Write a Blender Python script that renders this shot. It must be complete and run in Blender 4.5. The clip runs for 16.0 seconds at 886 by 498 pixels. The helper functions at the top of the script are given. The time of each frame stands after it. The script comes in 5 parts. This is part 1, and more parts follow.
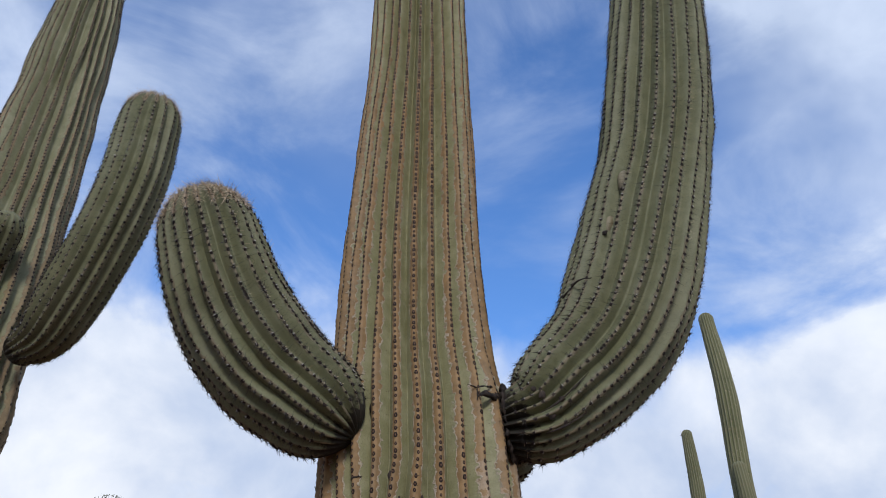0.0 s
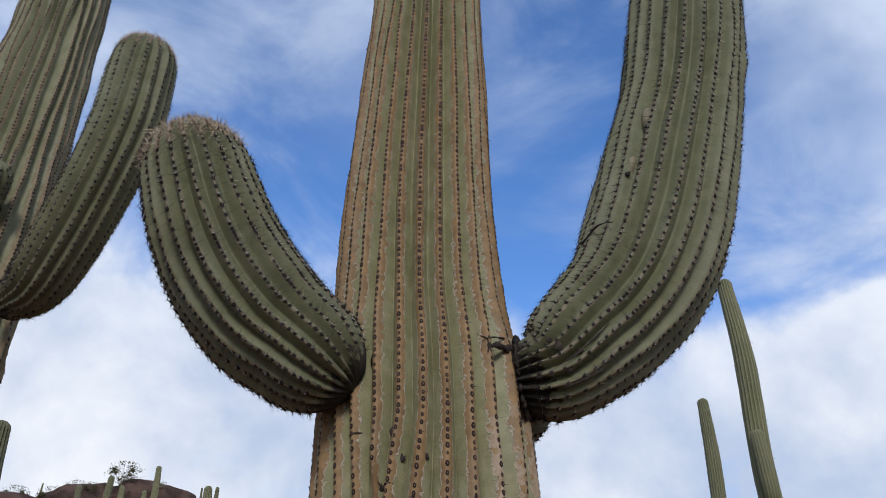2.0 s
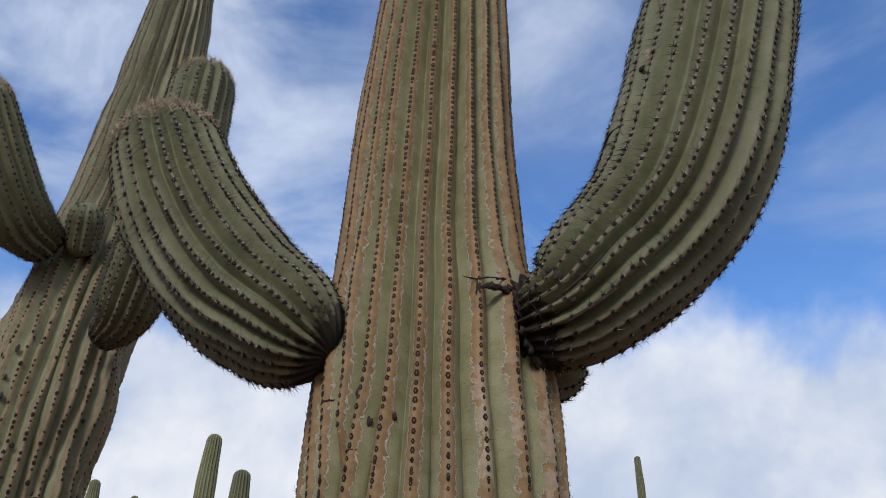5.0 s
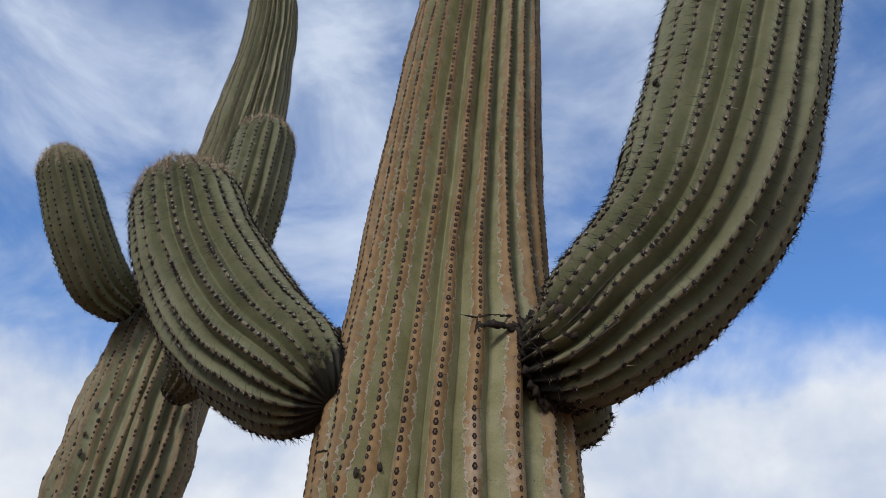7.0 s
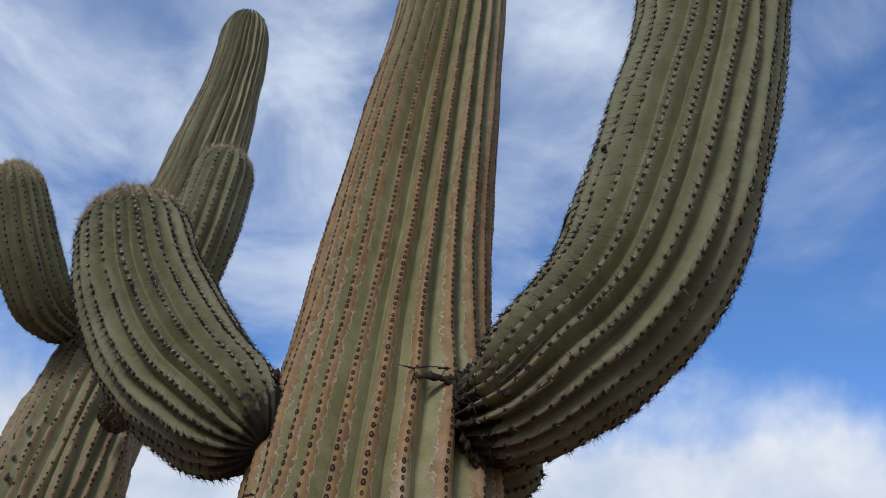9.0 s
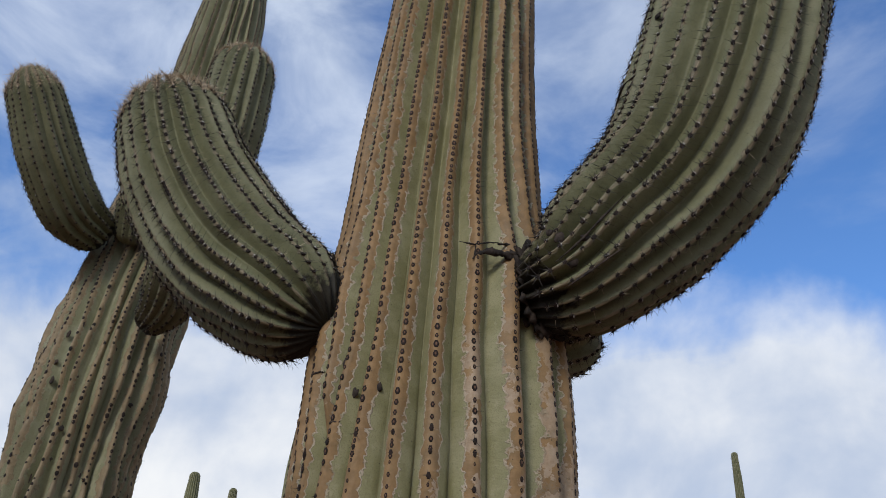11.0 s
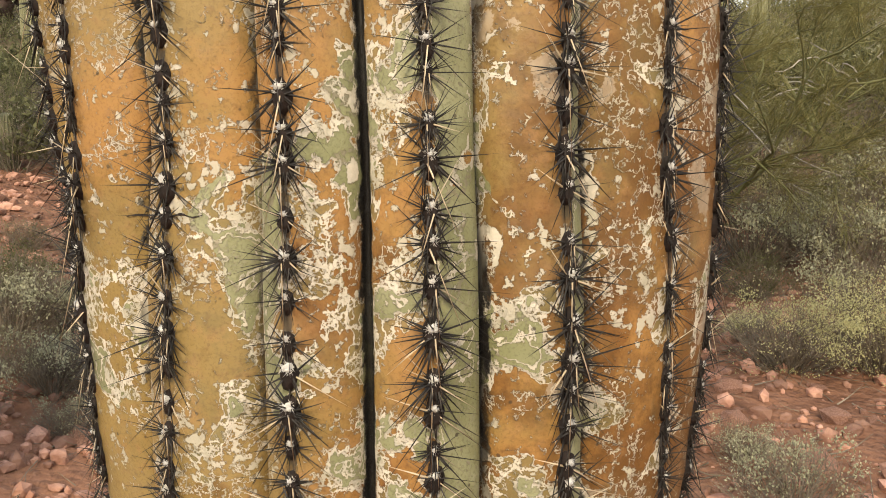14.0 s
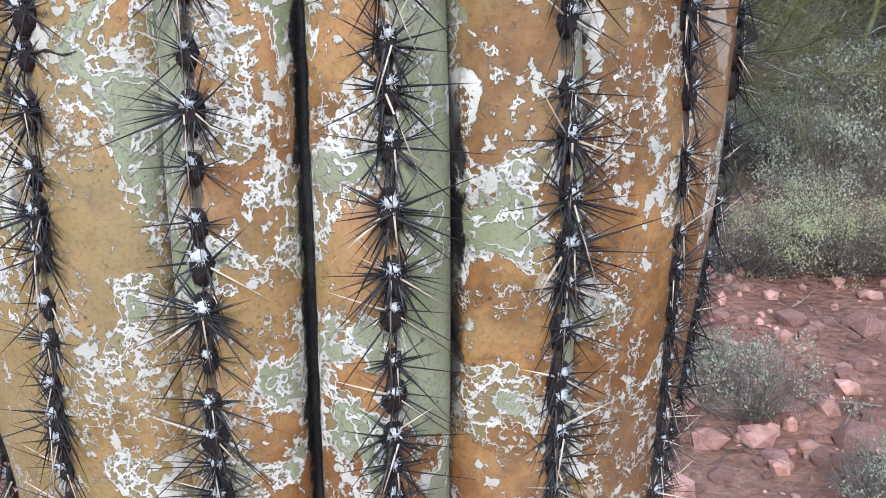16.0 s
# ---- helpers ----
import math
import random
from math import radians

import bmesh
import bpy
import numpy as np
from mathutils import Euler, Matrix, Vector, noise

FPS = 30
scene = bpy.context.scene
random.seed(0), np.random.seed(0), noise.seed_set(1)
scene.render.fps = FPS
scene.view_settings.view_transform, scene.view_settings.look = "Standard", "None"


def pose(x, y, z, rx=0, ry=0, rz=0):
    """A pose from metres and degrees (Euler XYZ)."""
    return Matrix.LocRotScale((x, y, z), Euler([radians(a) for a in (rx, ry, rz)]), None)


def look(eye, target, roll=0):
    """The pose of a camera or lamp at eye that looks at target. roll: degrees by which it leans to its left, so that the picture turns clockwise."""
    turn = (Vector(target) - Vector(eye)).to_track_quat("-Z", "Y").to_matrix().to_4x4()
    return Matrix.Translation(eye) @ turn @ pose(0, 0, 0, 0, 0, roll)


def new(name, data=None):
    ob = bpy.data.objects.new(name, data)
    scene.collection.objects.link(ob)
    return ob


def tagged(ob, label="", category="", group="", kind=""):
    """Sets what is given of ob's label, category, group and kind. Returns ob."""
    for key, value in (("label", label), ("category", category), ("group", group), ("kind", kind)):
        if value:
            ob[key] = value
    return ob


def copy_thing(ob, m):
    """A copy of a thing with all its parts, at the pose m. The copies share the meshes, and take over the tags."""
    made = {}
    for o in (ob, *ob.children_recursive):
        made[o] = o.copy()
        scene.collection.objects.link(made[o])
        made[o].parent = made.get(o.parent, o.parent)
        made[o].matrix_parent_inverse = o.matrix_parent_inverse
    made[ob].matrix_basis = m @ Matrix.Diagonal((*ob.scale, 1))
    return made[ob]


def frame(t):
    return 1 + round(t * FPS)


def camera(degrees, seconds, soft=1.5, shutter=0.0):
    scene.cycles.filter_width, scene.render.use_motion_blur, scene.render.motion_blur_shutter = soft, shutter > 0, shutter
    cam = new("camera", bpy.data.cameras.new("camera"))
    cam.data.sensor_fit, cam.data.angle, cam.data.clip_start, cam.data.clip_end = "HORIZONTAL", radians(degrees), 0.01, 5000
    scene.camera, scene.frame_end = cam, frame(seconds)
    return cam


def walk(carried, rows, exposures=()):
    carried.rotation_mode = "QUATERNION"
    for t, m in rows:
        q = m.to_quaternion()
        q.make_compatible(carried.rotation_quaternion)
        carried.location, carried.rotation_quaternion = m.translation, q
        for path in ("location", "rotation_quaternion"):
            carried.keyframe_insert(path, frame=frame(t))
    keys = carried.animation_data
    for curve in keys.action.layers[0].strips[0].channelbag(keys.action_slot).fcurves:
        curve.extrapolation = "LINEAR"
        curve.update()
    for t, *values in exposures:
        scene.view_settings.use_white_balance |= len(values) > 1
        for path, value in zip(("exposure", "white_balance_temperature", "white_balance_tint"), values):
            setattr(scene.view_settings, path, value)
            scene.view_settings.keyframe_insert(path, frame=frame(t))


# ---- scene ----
# ---- camera and walk ----
cam = camera(56.1, 16.0, soft=0.95)
METRES, EYE, TILT, LEAN, TURN = 3.3, 1.6, 31.0, -1.0, 0.0
ROWS = [
    (0.0, 0.0, 0.0, 0.0, 0.0, 0.0, -0.0),
    (0.5, 0.0264, 0.0328, -0.017, 1.69, -1.74, 1.41),
    (1.0, 0.026, 0.0535, -0.0318, 2.71, -2.76, 1.37),
    (1.5, 0.0177, 0.0626, -0.0317, 2.21, -2.78, 0.67),
    (2.0, 0.0055, 0.0683, -0.0291, 0.97, -1.99, -0.04),
    (2.5, -0.0036, 0.0789, -0.0338, -0.04, -1.45, -0.36),
    (3.0, 0.0074, 0.0868, -0.0399, -0.08, 0.22, 0.39),
    (3.5, 0.06, 0.1056, -0.0593, 2.84, 1.25, 2.26),
    (4.0, 0.1084, 0.1239, -0.0818, 7.01, 0.62, 4.32),
    (6.5, 0.2652, 0.2564, -0.1524, 25.67, 4.36, 12.74),
    (7.0, 0.272, 0.2542, -0.1445, 25.83, 6.11, 11.77),
    (7.5, 0.2808, 0.254, -0.141, 24.79, 7.49, 10.61),
    (8.0, 0.2889, 0.256, -0.1384, 23.63, 7.96, 9.56),
    (10.5, 0.2884, 0.2419, -0.1336, 22.39, 7.98, 8.12),
    (11.0, 0.242, 0.2419, -0.155, 22.81, 2.03, 10.3),
    (11.5, 0.1736, 0.2458, -0.1726, 21.46, -5.42, 11.37),
    (12.0, 0.1437, 0.2776, -0.2163, 19.44, -12.86, 11.52),
    (12.5, 0.1463, 0.3236, -0.2592, 18.65, -20.13, 13.22),
    (13.0, 0.1292, 0.3555, -0.2929, 17.63, -26.32, 13.17),
    (13.5, 0.0894, 0.4041, -0.3287, 14.46, -31.46, 10.63),
    (14.0, 0.0652, 0.4394, -0.3538, 11.59, -36.04, 8.69),
    (14.5, 0.0546, 0.4523, -0.3668, 10.91, -38.01, 8.1),
    (15.0, 0.053, 0.4607, -0.3753, 10.05, -39.57, 7.48),
    (15.5, 0.0547, 0.4657, -0.3817, 9.16, -41.26, 6.96),
    (16.0, 0.0536, 0.4657, -0.3856, 8.93, -42.63, 6.88),
]
walk(cam, [(t, pose(0, 0, EYE, TILT, LEAN, TURN) @ pose(METRES * x, METRES * y, METRES * z, 90 + pitch, roll, yaw)) for t, x, y, z, yaw, pitch, roll in ROWS],
     exposures=[(0.0, 0.26, 6500, 10), (1.6, 0.24, 6500, 10), (2.5, 0.13, 6500, 10), (4.2, 0.15, 6600, 10), (6.5, 0.20, 6850, 9), (10.6, 0.18, 6750, 9), (11.8, 0.14, 6800, 9), (12.6, 0.40, 7400, 8), (13.0, 0.78, 8200, 8), (13.4, 1.40, 8900, 7),
                (14.0, 1.49, 9000, 8), (14.6, 1.42, 6600, 9), (15.2, 1.54, 5850, 9), (16.0, 1.66, 5450, 9)])

# ---- world and sun ----
SUN_EL, SUN_AZ = 33.0, 177.0     # degrees; azimuth from +y towards +x
def make_world():
    w = bpy.data.worlds.new("world")
    scene.world = w
    w.use_nodes = True
    nt = w.node_tree
    nt.nodes.clear()
    N, L = nt.nodes.new, nt.links.new
    out, bg = N("ShaderNodeOutputWorld"), N("ShaderNodeBackground")
    sky = N("ShaderNodeTexSky")
    sky.sky_type, sky.sun_disc = "NISHITA", False
    sky.sun_elevation, sky.sun_rotation = radians(SUN_EL), radians(SUN_AZ)
    sky.air_density, sky.dust_density, sky.ozone_density = 1.0, 0.3, 3.0
    dim = N("ShaderNodeVectorMath"); dim.operation = "MULTIPLY"; dim.inputs[1].default_value = (0.088, 0.126, 0.172)
    L(sky.outputs[0], dim.inputs[0])
    co = N("ShaderNodeTexCoord")
    sep = N("ShaderNodeSeparateXYZ"); L(co.outputs["Generated"], sep.inputs[0])

    def m(op, a, b=None, c=None, clamp=False):
        n = N("ShaderNodeMath"); n.operation = op; n.use_clamp = clamp
        for i, v in enumerate((a, b, c)):
            if v is None:
                continue
            if isinstance(v, (int, float)):
                n.inputs[i].default_value = v
            else:
                L(v, n.inputs[i])
        return n.outputs[0]

    def ramp(v, lo, hi):
        n = N("ShaderNodeMapRange"); n.interpolation_type = "SMOOTHSTEP"
        n.inputs[1].default_value, n.inputs[2].default_value = lo, hi
        L(v, n.inputs[0])
        return n.outputs[0]

    def cloud(scale, detail, rough, dist, off, turn=(0, 0, 0), stretch=(1, 1, 1)):
        mp = N("ShaderNodeMapping"); mp.inputs["Location"].default_value = (off, off * 0.37, off * 0.71)
        mp.inputs["Rotation"].default_value = [radians(x) for x in turn]; mp.inputs["Scale"].default_value = stretch
        L(co.outputs["Generated"], mp.inputs[0])
        n = N("ShaderNodeTexNoise"); n.inputs["Scale"].default_value = scale; n.inputs["Detail"].default_value = detail
        n.inputs["Roughness"].default_value = rough; n.inputs["Distortion"].default_value = dist
        L(mp.outputs[0], n.inputs["Vector"])
        return n.outputs["Fac"]
    up = sep.outputs[2]
    big, wisp, puff = cloud(2.6, 5, 0.5, 0.3, 3.1), cloud(3.4, 9, 0.58, 0.5, 7.7, (0, 32, 0), (1, 1, 2.0)), cloud(5.5, 8, 0.55, 0.2, 1.3)
    lump = m("ADD", m("MULTIPLY", m("SUBTRACT", big, 0.5), 1.5), m("MULTIPLY", m("SUBTRACT", puff, 0.5), 1.1))
    gap = ramp(m("ABSOLUTE", m("SUBTRACT", m("ADD", sep.outputs[0], m("MULTIPLY", m("SUBTRACT", big, 0.5), 0.5)), 0.08)), 0.03, 0.30)      # a blue gap ahead
    bank = ramp(m("SUBTRACT", m("ADD", ramp(up, 0.57, 0.29), lump), m("MULTIPLY", m("MULTIPLY", ramp(sep.outputs[0], 0.14, 0.38), ramp(up, 0.32, 0.50)), 0.45)), 0.30, 0.80)   # bright bank low down
    veil = m("MULTIPLY", m("MULTIPLY", ramp(wisp, 0.38, 0.76), 0.78), m("ADD", m("MULTIPLY", gap, 0.50), 0.50))                          # streaks
    high = m("MULTIPLY", m("MULTIPLY", m("MULTIPLY", ramp(up, 0.50, 0.80), ramp(big, 0.26, 0.56)), 0.72), gap)
    side = m("MULTIPLY", m("MULTIPLY", ramp(m("ADD", sep.outputs[0], m("MULTIPLY", up, 0.8)), 0.74, 0.90), ramp(big, 0.20, 0.46)), 0.66)
    cover = m("ADD", m("ADD", m("MULTIPLY", bank, 0.96), veil), m("ADD", high, side), clamp=True)
    shade = N("ShaderNodeMix"); shade.data_type = "RGBA"
    shade.inputs[6].default_value, shade.inputs[7].default_value = (0.42, 0.51, 0.69, 1), (0.92, 0.95, 1.0, 1)
    lit = N("ShaderNodeMix"); lit.data_type = "RGBA"
    lit.inputs[6].default_value, lit.inputs[7].default_value = (0.82, 0.85, 0.90, 1), (0.62, 0.71, 0.88, 1)
    L(ramp(up, 0.30, 0.58), lit.inputs[0]); L(lit.outputs[2], shade.inputs[7])
    L(ramp(m("ADD", m("ADD", m("MULTIPLY", big, 0.6), m("MULTIPLY", puff, 0.6)), m("MULTIPLY", up, -0.10)), 0.40, 0.74), shade.inputs[0])
    mix = N("ShaderNodeMix"); mix.data_type = "RGBA"
    L(cover, mix.inputs[0]); L(dim.outputs[0], mix.inputs[6]); L(shade.outputs[2], mix.inputs[7])
    L(mix.outputs[2], bg.inputs[0]); bg.inputs[1].default_value = 1.0
    L(bg.outputs[0], out.inputs[0])


make_world()
sun = bpy.data.lights.new("sun", "SUN")
sun.energy, sun.angle, sun.color = 1.6, radians(14), (1.0, 0.95, 0.86)
a, e = radians(SUN_AZ), radians(SUN_EL)
new("sun", sun).matrix_world = look((40 * math.sin(a) * math.cos(e), 40 * math.cos(a) * math.cos(e), 40 * math.sin(e)), (0, 0, 0))


# ---- materials ----
class Nodes:
    """A small wrapper to write node materials in few lines."""
    def __init__(self, name, rough=0.8, spec=0.3):
        self.mat = bpy.data.materials.new(name)
        self.mat.use_nodes = True
        self.t = self.mat.node_tree
        self.bsdf = self.t.nodes["Principled BSDF"]
        self.bsdf.inputs["Roughness"].default_value = rough
        self.bsdf.inputs["Specular IOR Level"].default_value = spec

    def link(self, a, b):
        if isinstance(a, (int, float)):
            b.default_value = a
        elif isinstance(a, tuple):
            b.default_value = (*a, 1) if len(b.default_value) == 4 and len(a) == 3 else a
        else:
            self.t.links.new(a, b)

    def attr(self, name):
        n = self.t.nodes.new("ShaderNodeAttribute"); n.attribute_name = name
        return n.outputs["Fac"]

    def object_coord(self):
        return self.t.nodes.new("ShaderNodeTexCoord").outputs["Object"]

    def random(self):
        return self.t.nodes.new("ShaderNodeObjectInfo").outputs["Random"]

    def island(self):
        return self.t.nodes.new("ShaderNodeNewGeometry").outputs["Random Per Island"]

    def scaled(self, v, s):
        n = self.t.nodes.new("ShaderNodeMapping"); n.inputs["Scale"].default_value = s
        self.t.links.new(v, n.inputs[0])
        return n.outputs[0]

    def noise(self, v, scale, detail=4.0, rough=0.55, dist=0.0):
        n = self.t.nodes.new("ShaderNodeTexNoise")
        self.t.links.new(v, n.inputs["Vector"])
        for k, x in (("Scale", scale), ("Detail", detail), ("Roughness", rough), ("Distortion", dist)):
            n.inputs[k].default_value = x
        return n.outputs["Fac"]

    def cells(self, v, scale, feature="F1"):
        n = self.t.nodes.new("ShaderNodeTexVoronoi"); n.feature = feature
        self.t.links.new(v, n.inputs["Vector"]); n.inputs["Scale"].default_value = scale
        return n.outputs["Distance"]

    def m(self, op, a, b=0.0, c=0.0, clamp=False):
        n = self.t.nodes.new("ShaderNodeMath"); n.operation = op; n.use_clamp = clamp
        for i, v in enumerate((a, b, c)):
            self.link(v, n.inputs[i])
        return n.outputs[0]

    def ramp(self, v, lo, hi, a=0.0, b=1.0):
        n = self.t.nodes.new("ShaderNodeMapRange"); n.interpolation_type = "SMOOTHSTEP"
        self.link(v, n.inputs[0])
        for i, x in enumerate((lo, hi, a, b)):
            self.link(x, n.inputs[i + 1])
        return n.outputs[0]

    def mix(self, f, a, b, kind="MIX"):
        n = self.t.nodes.new("ShaderNodeMix"); n.data_type = "RGBA"; n.blend_type = kind
        self.link(f, n.inputs[0]); self.link(a, n.inputs[6]); self.link(b, n.inputs[7])
        return n.outputs[2]

    def done(self, colour, rough=None, height=None, strength=0.3, distance=0.004):
        self.link(colour, self.bsdf.inputs["Base Color"])
        if rough is not None:
            self.link(rough, self.bsdf.inputs["Roughness"])
        if height is not None:
            b = self.t.nodes.new("ShaderNodeBump")
            b.inputs["Strength"].default_value, b.inputs["Distance"].default_value = strength, distance
            self.link(height, b.inputs["Height"])
            self.t.links.new(b.outputs[0], self.bsdf.inputs["Normal"])
        return self.mat


def cactus_skin(name, green, green_b, cork, cork_b, cork_c, stripe_col, cream, low, high, stripe, bias, patch=0.0, cracks=1.0, lace=1.0, top_a=2.4, top_b=3.9, joints=()):
    """Ribbed skin. rib: -0.5 to 0.5 across a rib, 0 on its crest; along: height in metres. Below low the bark is patchy with
    cream margins, above high it keeps to a stripe of half-width stripe along the crest."""
    n = Nodes(name, 0.62, 0.22)
    rib, up, co = n.attr("rib"), n.attr("along"), n.object_coord()
    blot = n.noise(n.scaled(co, (1, 1, 0.9)), 20.0, 7, 0.565, 0.25)
    lacy = n.noise(co, 60.0, 8, 0.68, 0.15)
    fine = n.noise(co, 150.0, 5, 0.65)
    wide = n.noise(co, 3.1, 2, 0.5)
    jag = n.noise(n.scaled(co, (1, 1, 1.3)), 38.0, 5, 0.56)
    place = n.t.nodes.new("ShaderNodeSeparateXYZ"); n.link(co, place.inputs[0])
    high_f = n.ramp(n.m("ADD", n.m("ADD", up, n.ramp(place.outputs[0], 0.0, 0.2, 0.0, -0.36 * bias)), n.m("MULTIPLY", n.m("SUBTRACT", wide, 0.5), 0.9)), low, high)
    across = n.m("ABSOLUTE", rib)
    edge = n.m("ADD", n.m("MULTIPLY", n.m("SUBTRACT", jag, 0.5), 0.36), n.m("MULTIPLY", n.m("SUBTRACT", blot, 0.5), 0.16))
    f_high = n.m("MULTIPLY", n.m("ADD", n.m("SUBTRACT", n.ramp(up, top_a, top_b, stripe, stripe * 0.4), across), edge), 2.4)
    sep = n.t.nodes.new("ShaderNodeSeparateXYZ"); n.link(co, sep.inputs[0])
    side = n.ramp(n.m("ADD", sep.outputs[0], n.m("MULTIPLY", n.m("SUBTRACT", wide, 0.5), 0.3)), -0.07, 0.10, 0.0, bias)
    flank = n.m("MULTIPLY", n.ramp(n.m("ADD", rib, n.m("MULTIPLY", n.m("SUBTRACT", jag, 0.5), 0.16)), 0.0, 0.10, 0.55, -1.35), side)
    f_low = n.m("ADD", n.m("ADD", n.m("MULTIPLY", n.m("SUBTRACT", blot, 0.5), 6.6), flank),
                n.m("ADD", n.m("MULTIPLY", n.m("SUBTRACT", lacy, 0.5), 0.8), n.m("MULTIPLY", n.m("SUBTRACT", wide, 0.5), 2.8)))
    warp = n.t.nodes.new("ShaderNodeVectorMath"); warp.operation = "ADD"
    drift = n.t.nodes.new("ShaderNodeTexNoise"); drift.inputs["Scale"].default_value = 14.0; drift.inputs["Detail"].default_value = 6.0
    n.link(co, drift.inputs["Vector"])
    small = n.t.nodes.new("ShaderNodeVectorMath"); small.operation = "SCALE"; small.inputs["Scale"].default_value = 0.07
    n.link(drift.outputs["Color"], small.inputs[0]); n.link(co, warp.inputs[0]); n.link(small.outputs[0], warp.inputs[1])
    block = n.t.nodes.new("ShaderNodeTexVoronoi"); block.inputs["Scale"].default_value = 9.0
    n.link(n.scaled(warp.outputs[0], (1, 1, 0.6)), block.inputs["Vector"])
    cell = n.t.nodes.new("ShaderNodeSeparateXYZ"); n.link(block.outputs["Color"], cell.inputs[0])
    f_low = n.m("ADD", n.m("ADD", f_low, n.ramp(place.outputs[0], -0.16, 0.10, patch + 0.6, patch)), n.m("MULTIPLY", n.m("SUBTRACT", cell.outputs[0], 0.5), 1.7))

    def fade(a, b):
        x = n.t.nodes.new("ShaderNodeMix"); x.data_type = "FLOAT"
        n.link(high_f, x.inputs[0]); n.link(a, x.inputs[2]); n.link(b, x.inputs[3])
        return x.outputs[0]
    f = fade(f_low, f_high)
    g = n.mix(n.ramp(n.noise(co, 14.0, 4), 0.35, 0.7), green, green_b)
    g = n.mix(n.m("MULTIPLY", n.ramp(n.noise(co, 55.0, 5, 0.65), 0.56, 0.7), 0.12), g, cream)
    tone = n.noise(n.scaled(co, (1, 1, 0.7)), 7.0, 7, 0.66)
    lean = n.ramp(place.outputs[0], -0.14, 0.16, 0.07, -0.08)
    c = n.mix(n.ramp(n.m("ADD", tone, lean), 0.52, 0.40), cork, cork_b)
    c = n.mix(n.m("MULTIPLY", n.ramp(n.m("ADD", n.noise(co, 4.2, 6, 0.64), lean), 0.44, 0.60), 0.9), c, cork_c)
    c = n.mix(n.m("MULTIPLY", n.ramp(n.m("SUBTRACT", n.noise(co, 16.0, 8, 0.70), lean), 0.50, 0.64), 0.6), c, tuple(x * 0.5 for x in cork_b))
    c = n.mix(n.m("MULTIPLY", n.ramp(n.noise(co, 75.0, 6, 0.7), 0.5, 0.66), 0.28), c, tuple(min(1.0, x * 1.3) for x in (cork[0], cork[1] * 1.06, cork[2] * 1.5)))
    c = n.mix(n.m("MULTIPLY", n.ramp(fine, 0.48, 0.72), 0.40), c, tuple(x * 0.42 for x in cork_b))
    g = n.mix(n.m("MULTIPLY", high_f, 0.16), g, tuple(0.45 * x + 0.6 * y for x, y in zip(green, stripe_col)))
    grit = n.noise(co, 420.0, 3, 0.6)
    c = n.mix(n.ramp(grit, 0.50, 0.66, 0.0, 0.28), c, tuple(x * 0.4 for x in cork_b))
    g = n.mix(n.ramp(grit, 0.50, 0.66, 0.0, 0.42), g, tuple(x * 0.5 for x in green))
    s = n.mix(n.ramp(n.noise(co, 26.0, 5, 0.6), 0.35, 0.65), stripe_col, tuple(x * 0.72 for x in stripe_col))
    c = n.mix(n.m("MAXIMUM", high_f, n.ramp(up, 1.55, 2.0, 0.0, 0.8)), c, s)
    col = n.mix(n.ramp(f, 0.0, 0.06), g, c)
    # cream corky margin round the bark: a broad broken one low down, a thin line above
    swing = n.noise(co, 21.0, 5, 0.6)
    fj = n.m("ADD", f, n.m("MULTIPLY", n.m("SUBTRACT", fine, 0.5), 0.22))
    wide_lip = n.m("ADD", n.ramp(swing, 0.36, 0.64, 0.06, 0.85), n.ramp(up, 1.65, 2.05, 0.0, 0.35))
    inside = n.m("MULTIPLY", n.ramp(fj, -0.03, 0.0), n.ramp(n.m("SUBTRACT", fj, wide_lip), 0.02, -0.02))
    bord = n.m("MINIMUM", n.m("ABSOLUTE", fj), n.m("ABSOLUTE", n.m("SUBTRACT", wide_lip, fj)))
    curl = n.m("ABSOLUTE", n.m("SUBTRACT", n.noise(co, 40.0, 7, 0.64, 0.15), 0.5))
    rings = n.m("MULTIPLY", n.ramp(n.m("ABSOLUTE", n.m("ADD", fj, 0.42)), 0.10, 0.05), n.ramp(n.noise(co, 10.0, 4, 0.6), 0.46, 0.52))
    lip = n.m("MULTIPLY", inside, n.m("MAXIMUM", n.ramp(bord, 0.16, 0.10), n.m("MAXIMUM", n.ramp(curl, 0.035, 0.02), 0.0)))
    lip = n.m("MAXIMUM", lip, n.m("MULTIPLY", rings, 0.9))
    vein = n.m("ABSOLUTE", n.m("SUBTRACT", n.noise(co, 80.0, 5, 0.62, 0.3), 0.5))
    net = n.m("MULTIPLY", n.m("MULTIPLY", n.ramp(vein, 0.026, 0.012), n.ramp(n.noise(co, 16.0, 6, 0.65), 0.51, 0.55)), n.ramp(f, 0.0, 0.1, 0.12, 0.9))
    crumbs = n.m("MULTIPLY", n.ramp(n.m("ADD", n.m("ADD", n.m("MULTIPLY", lacy, 0.6), n.m("MULTIPLY", fine, 0.3)), n.m("MULTIPLY", n.noise(co, 9.0, 4, 0.6), 0.25)), 0.634, 0.649), n.ramp(f, 0.0, 0.1, 0.25, 0.9))
    # cream crust along both lips of a groove, broken into clumps
    clump = n.m("ADD", n.m("ADD", n.m("MULTIPLY", n.noise(co, 11.0, 5, 0.6), 0.62), n.m("MULTIPLY", jag, 0.34)), n.m("MULTIPLY", lacy, 0.30))
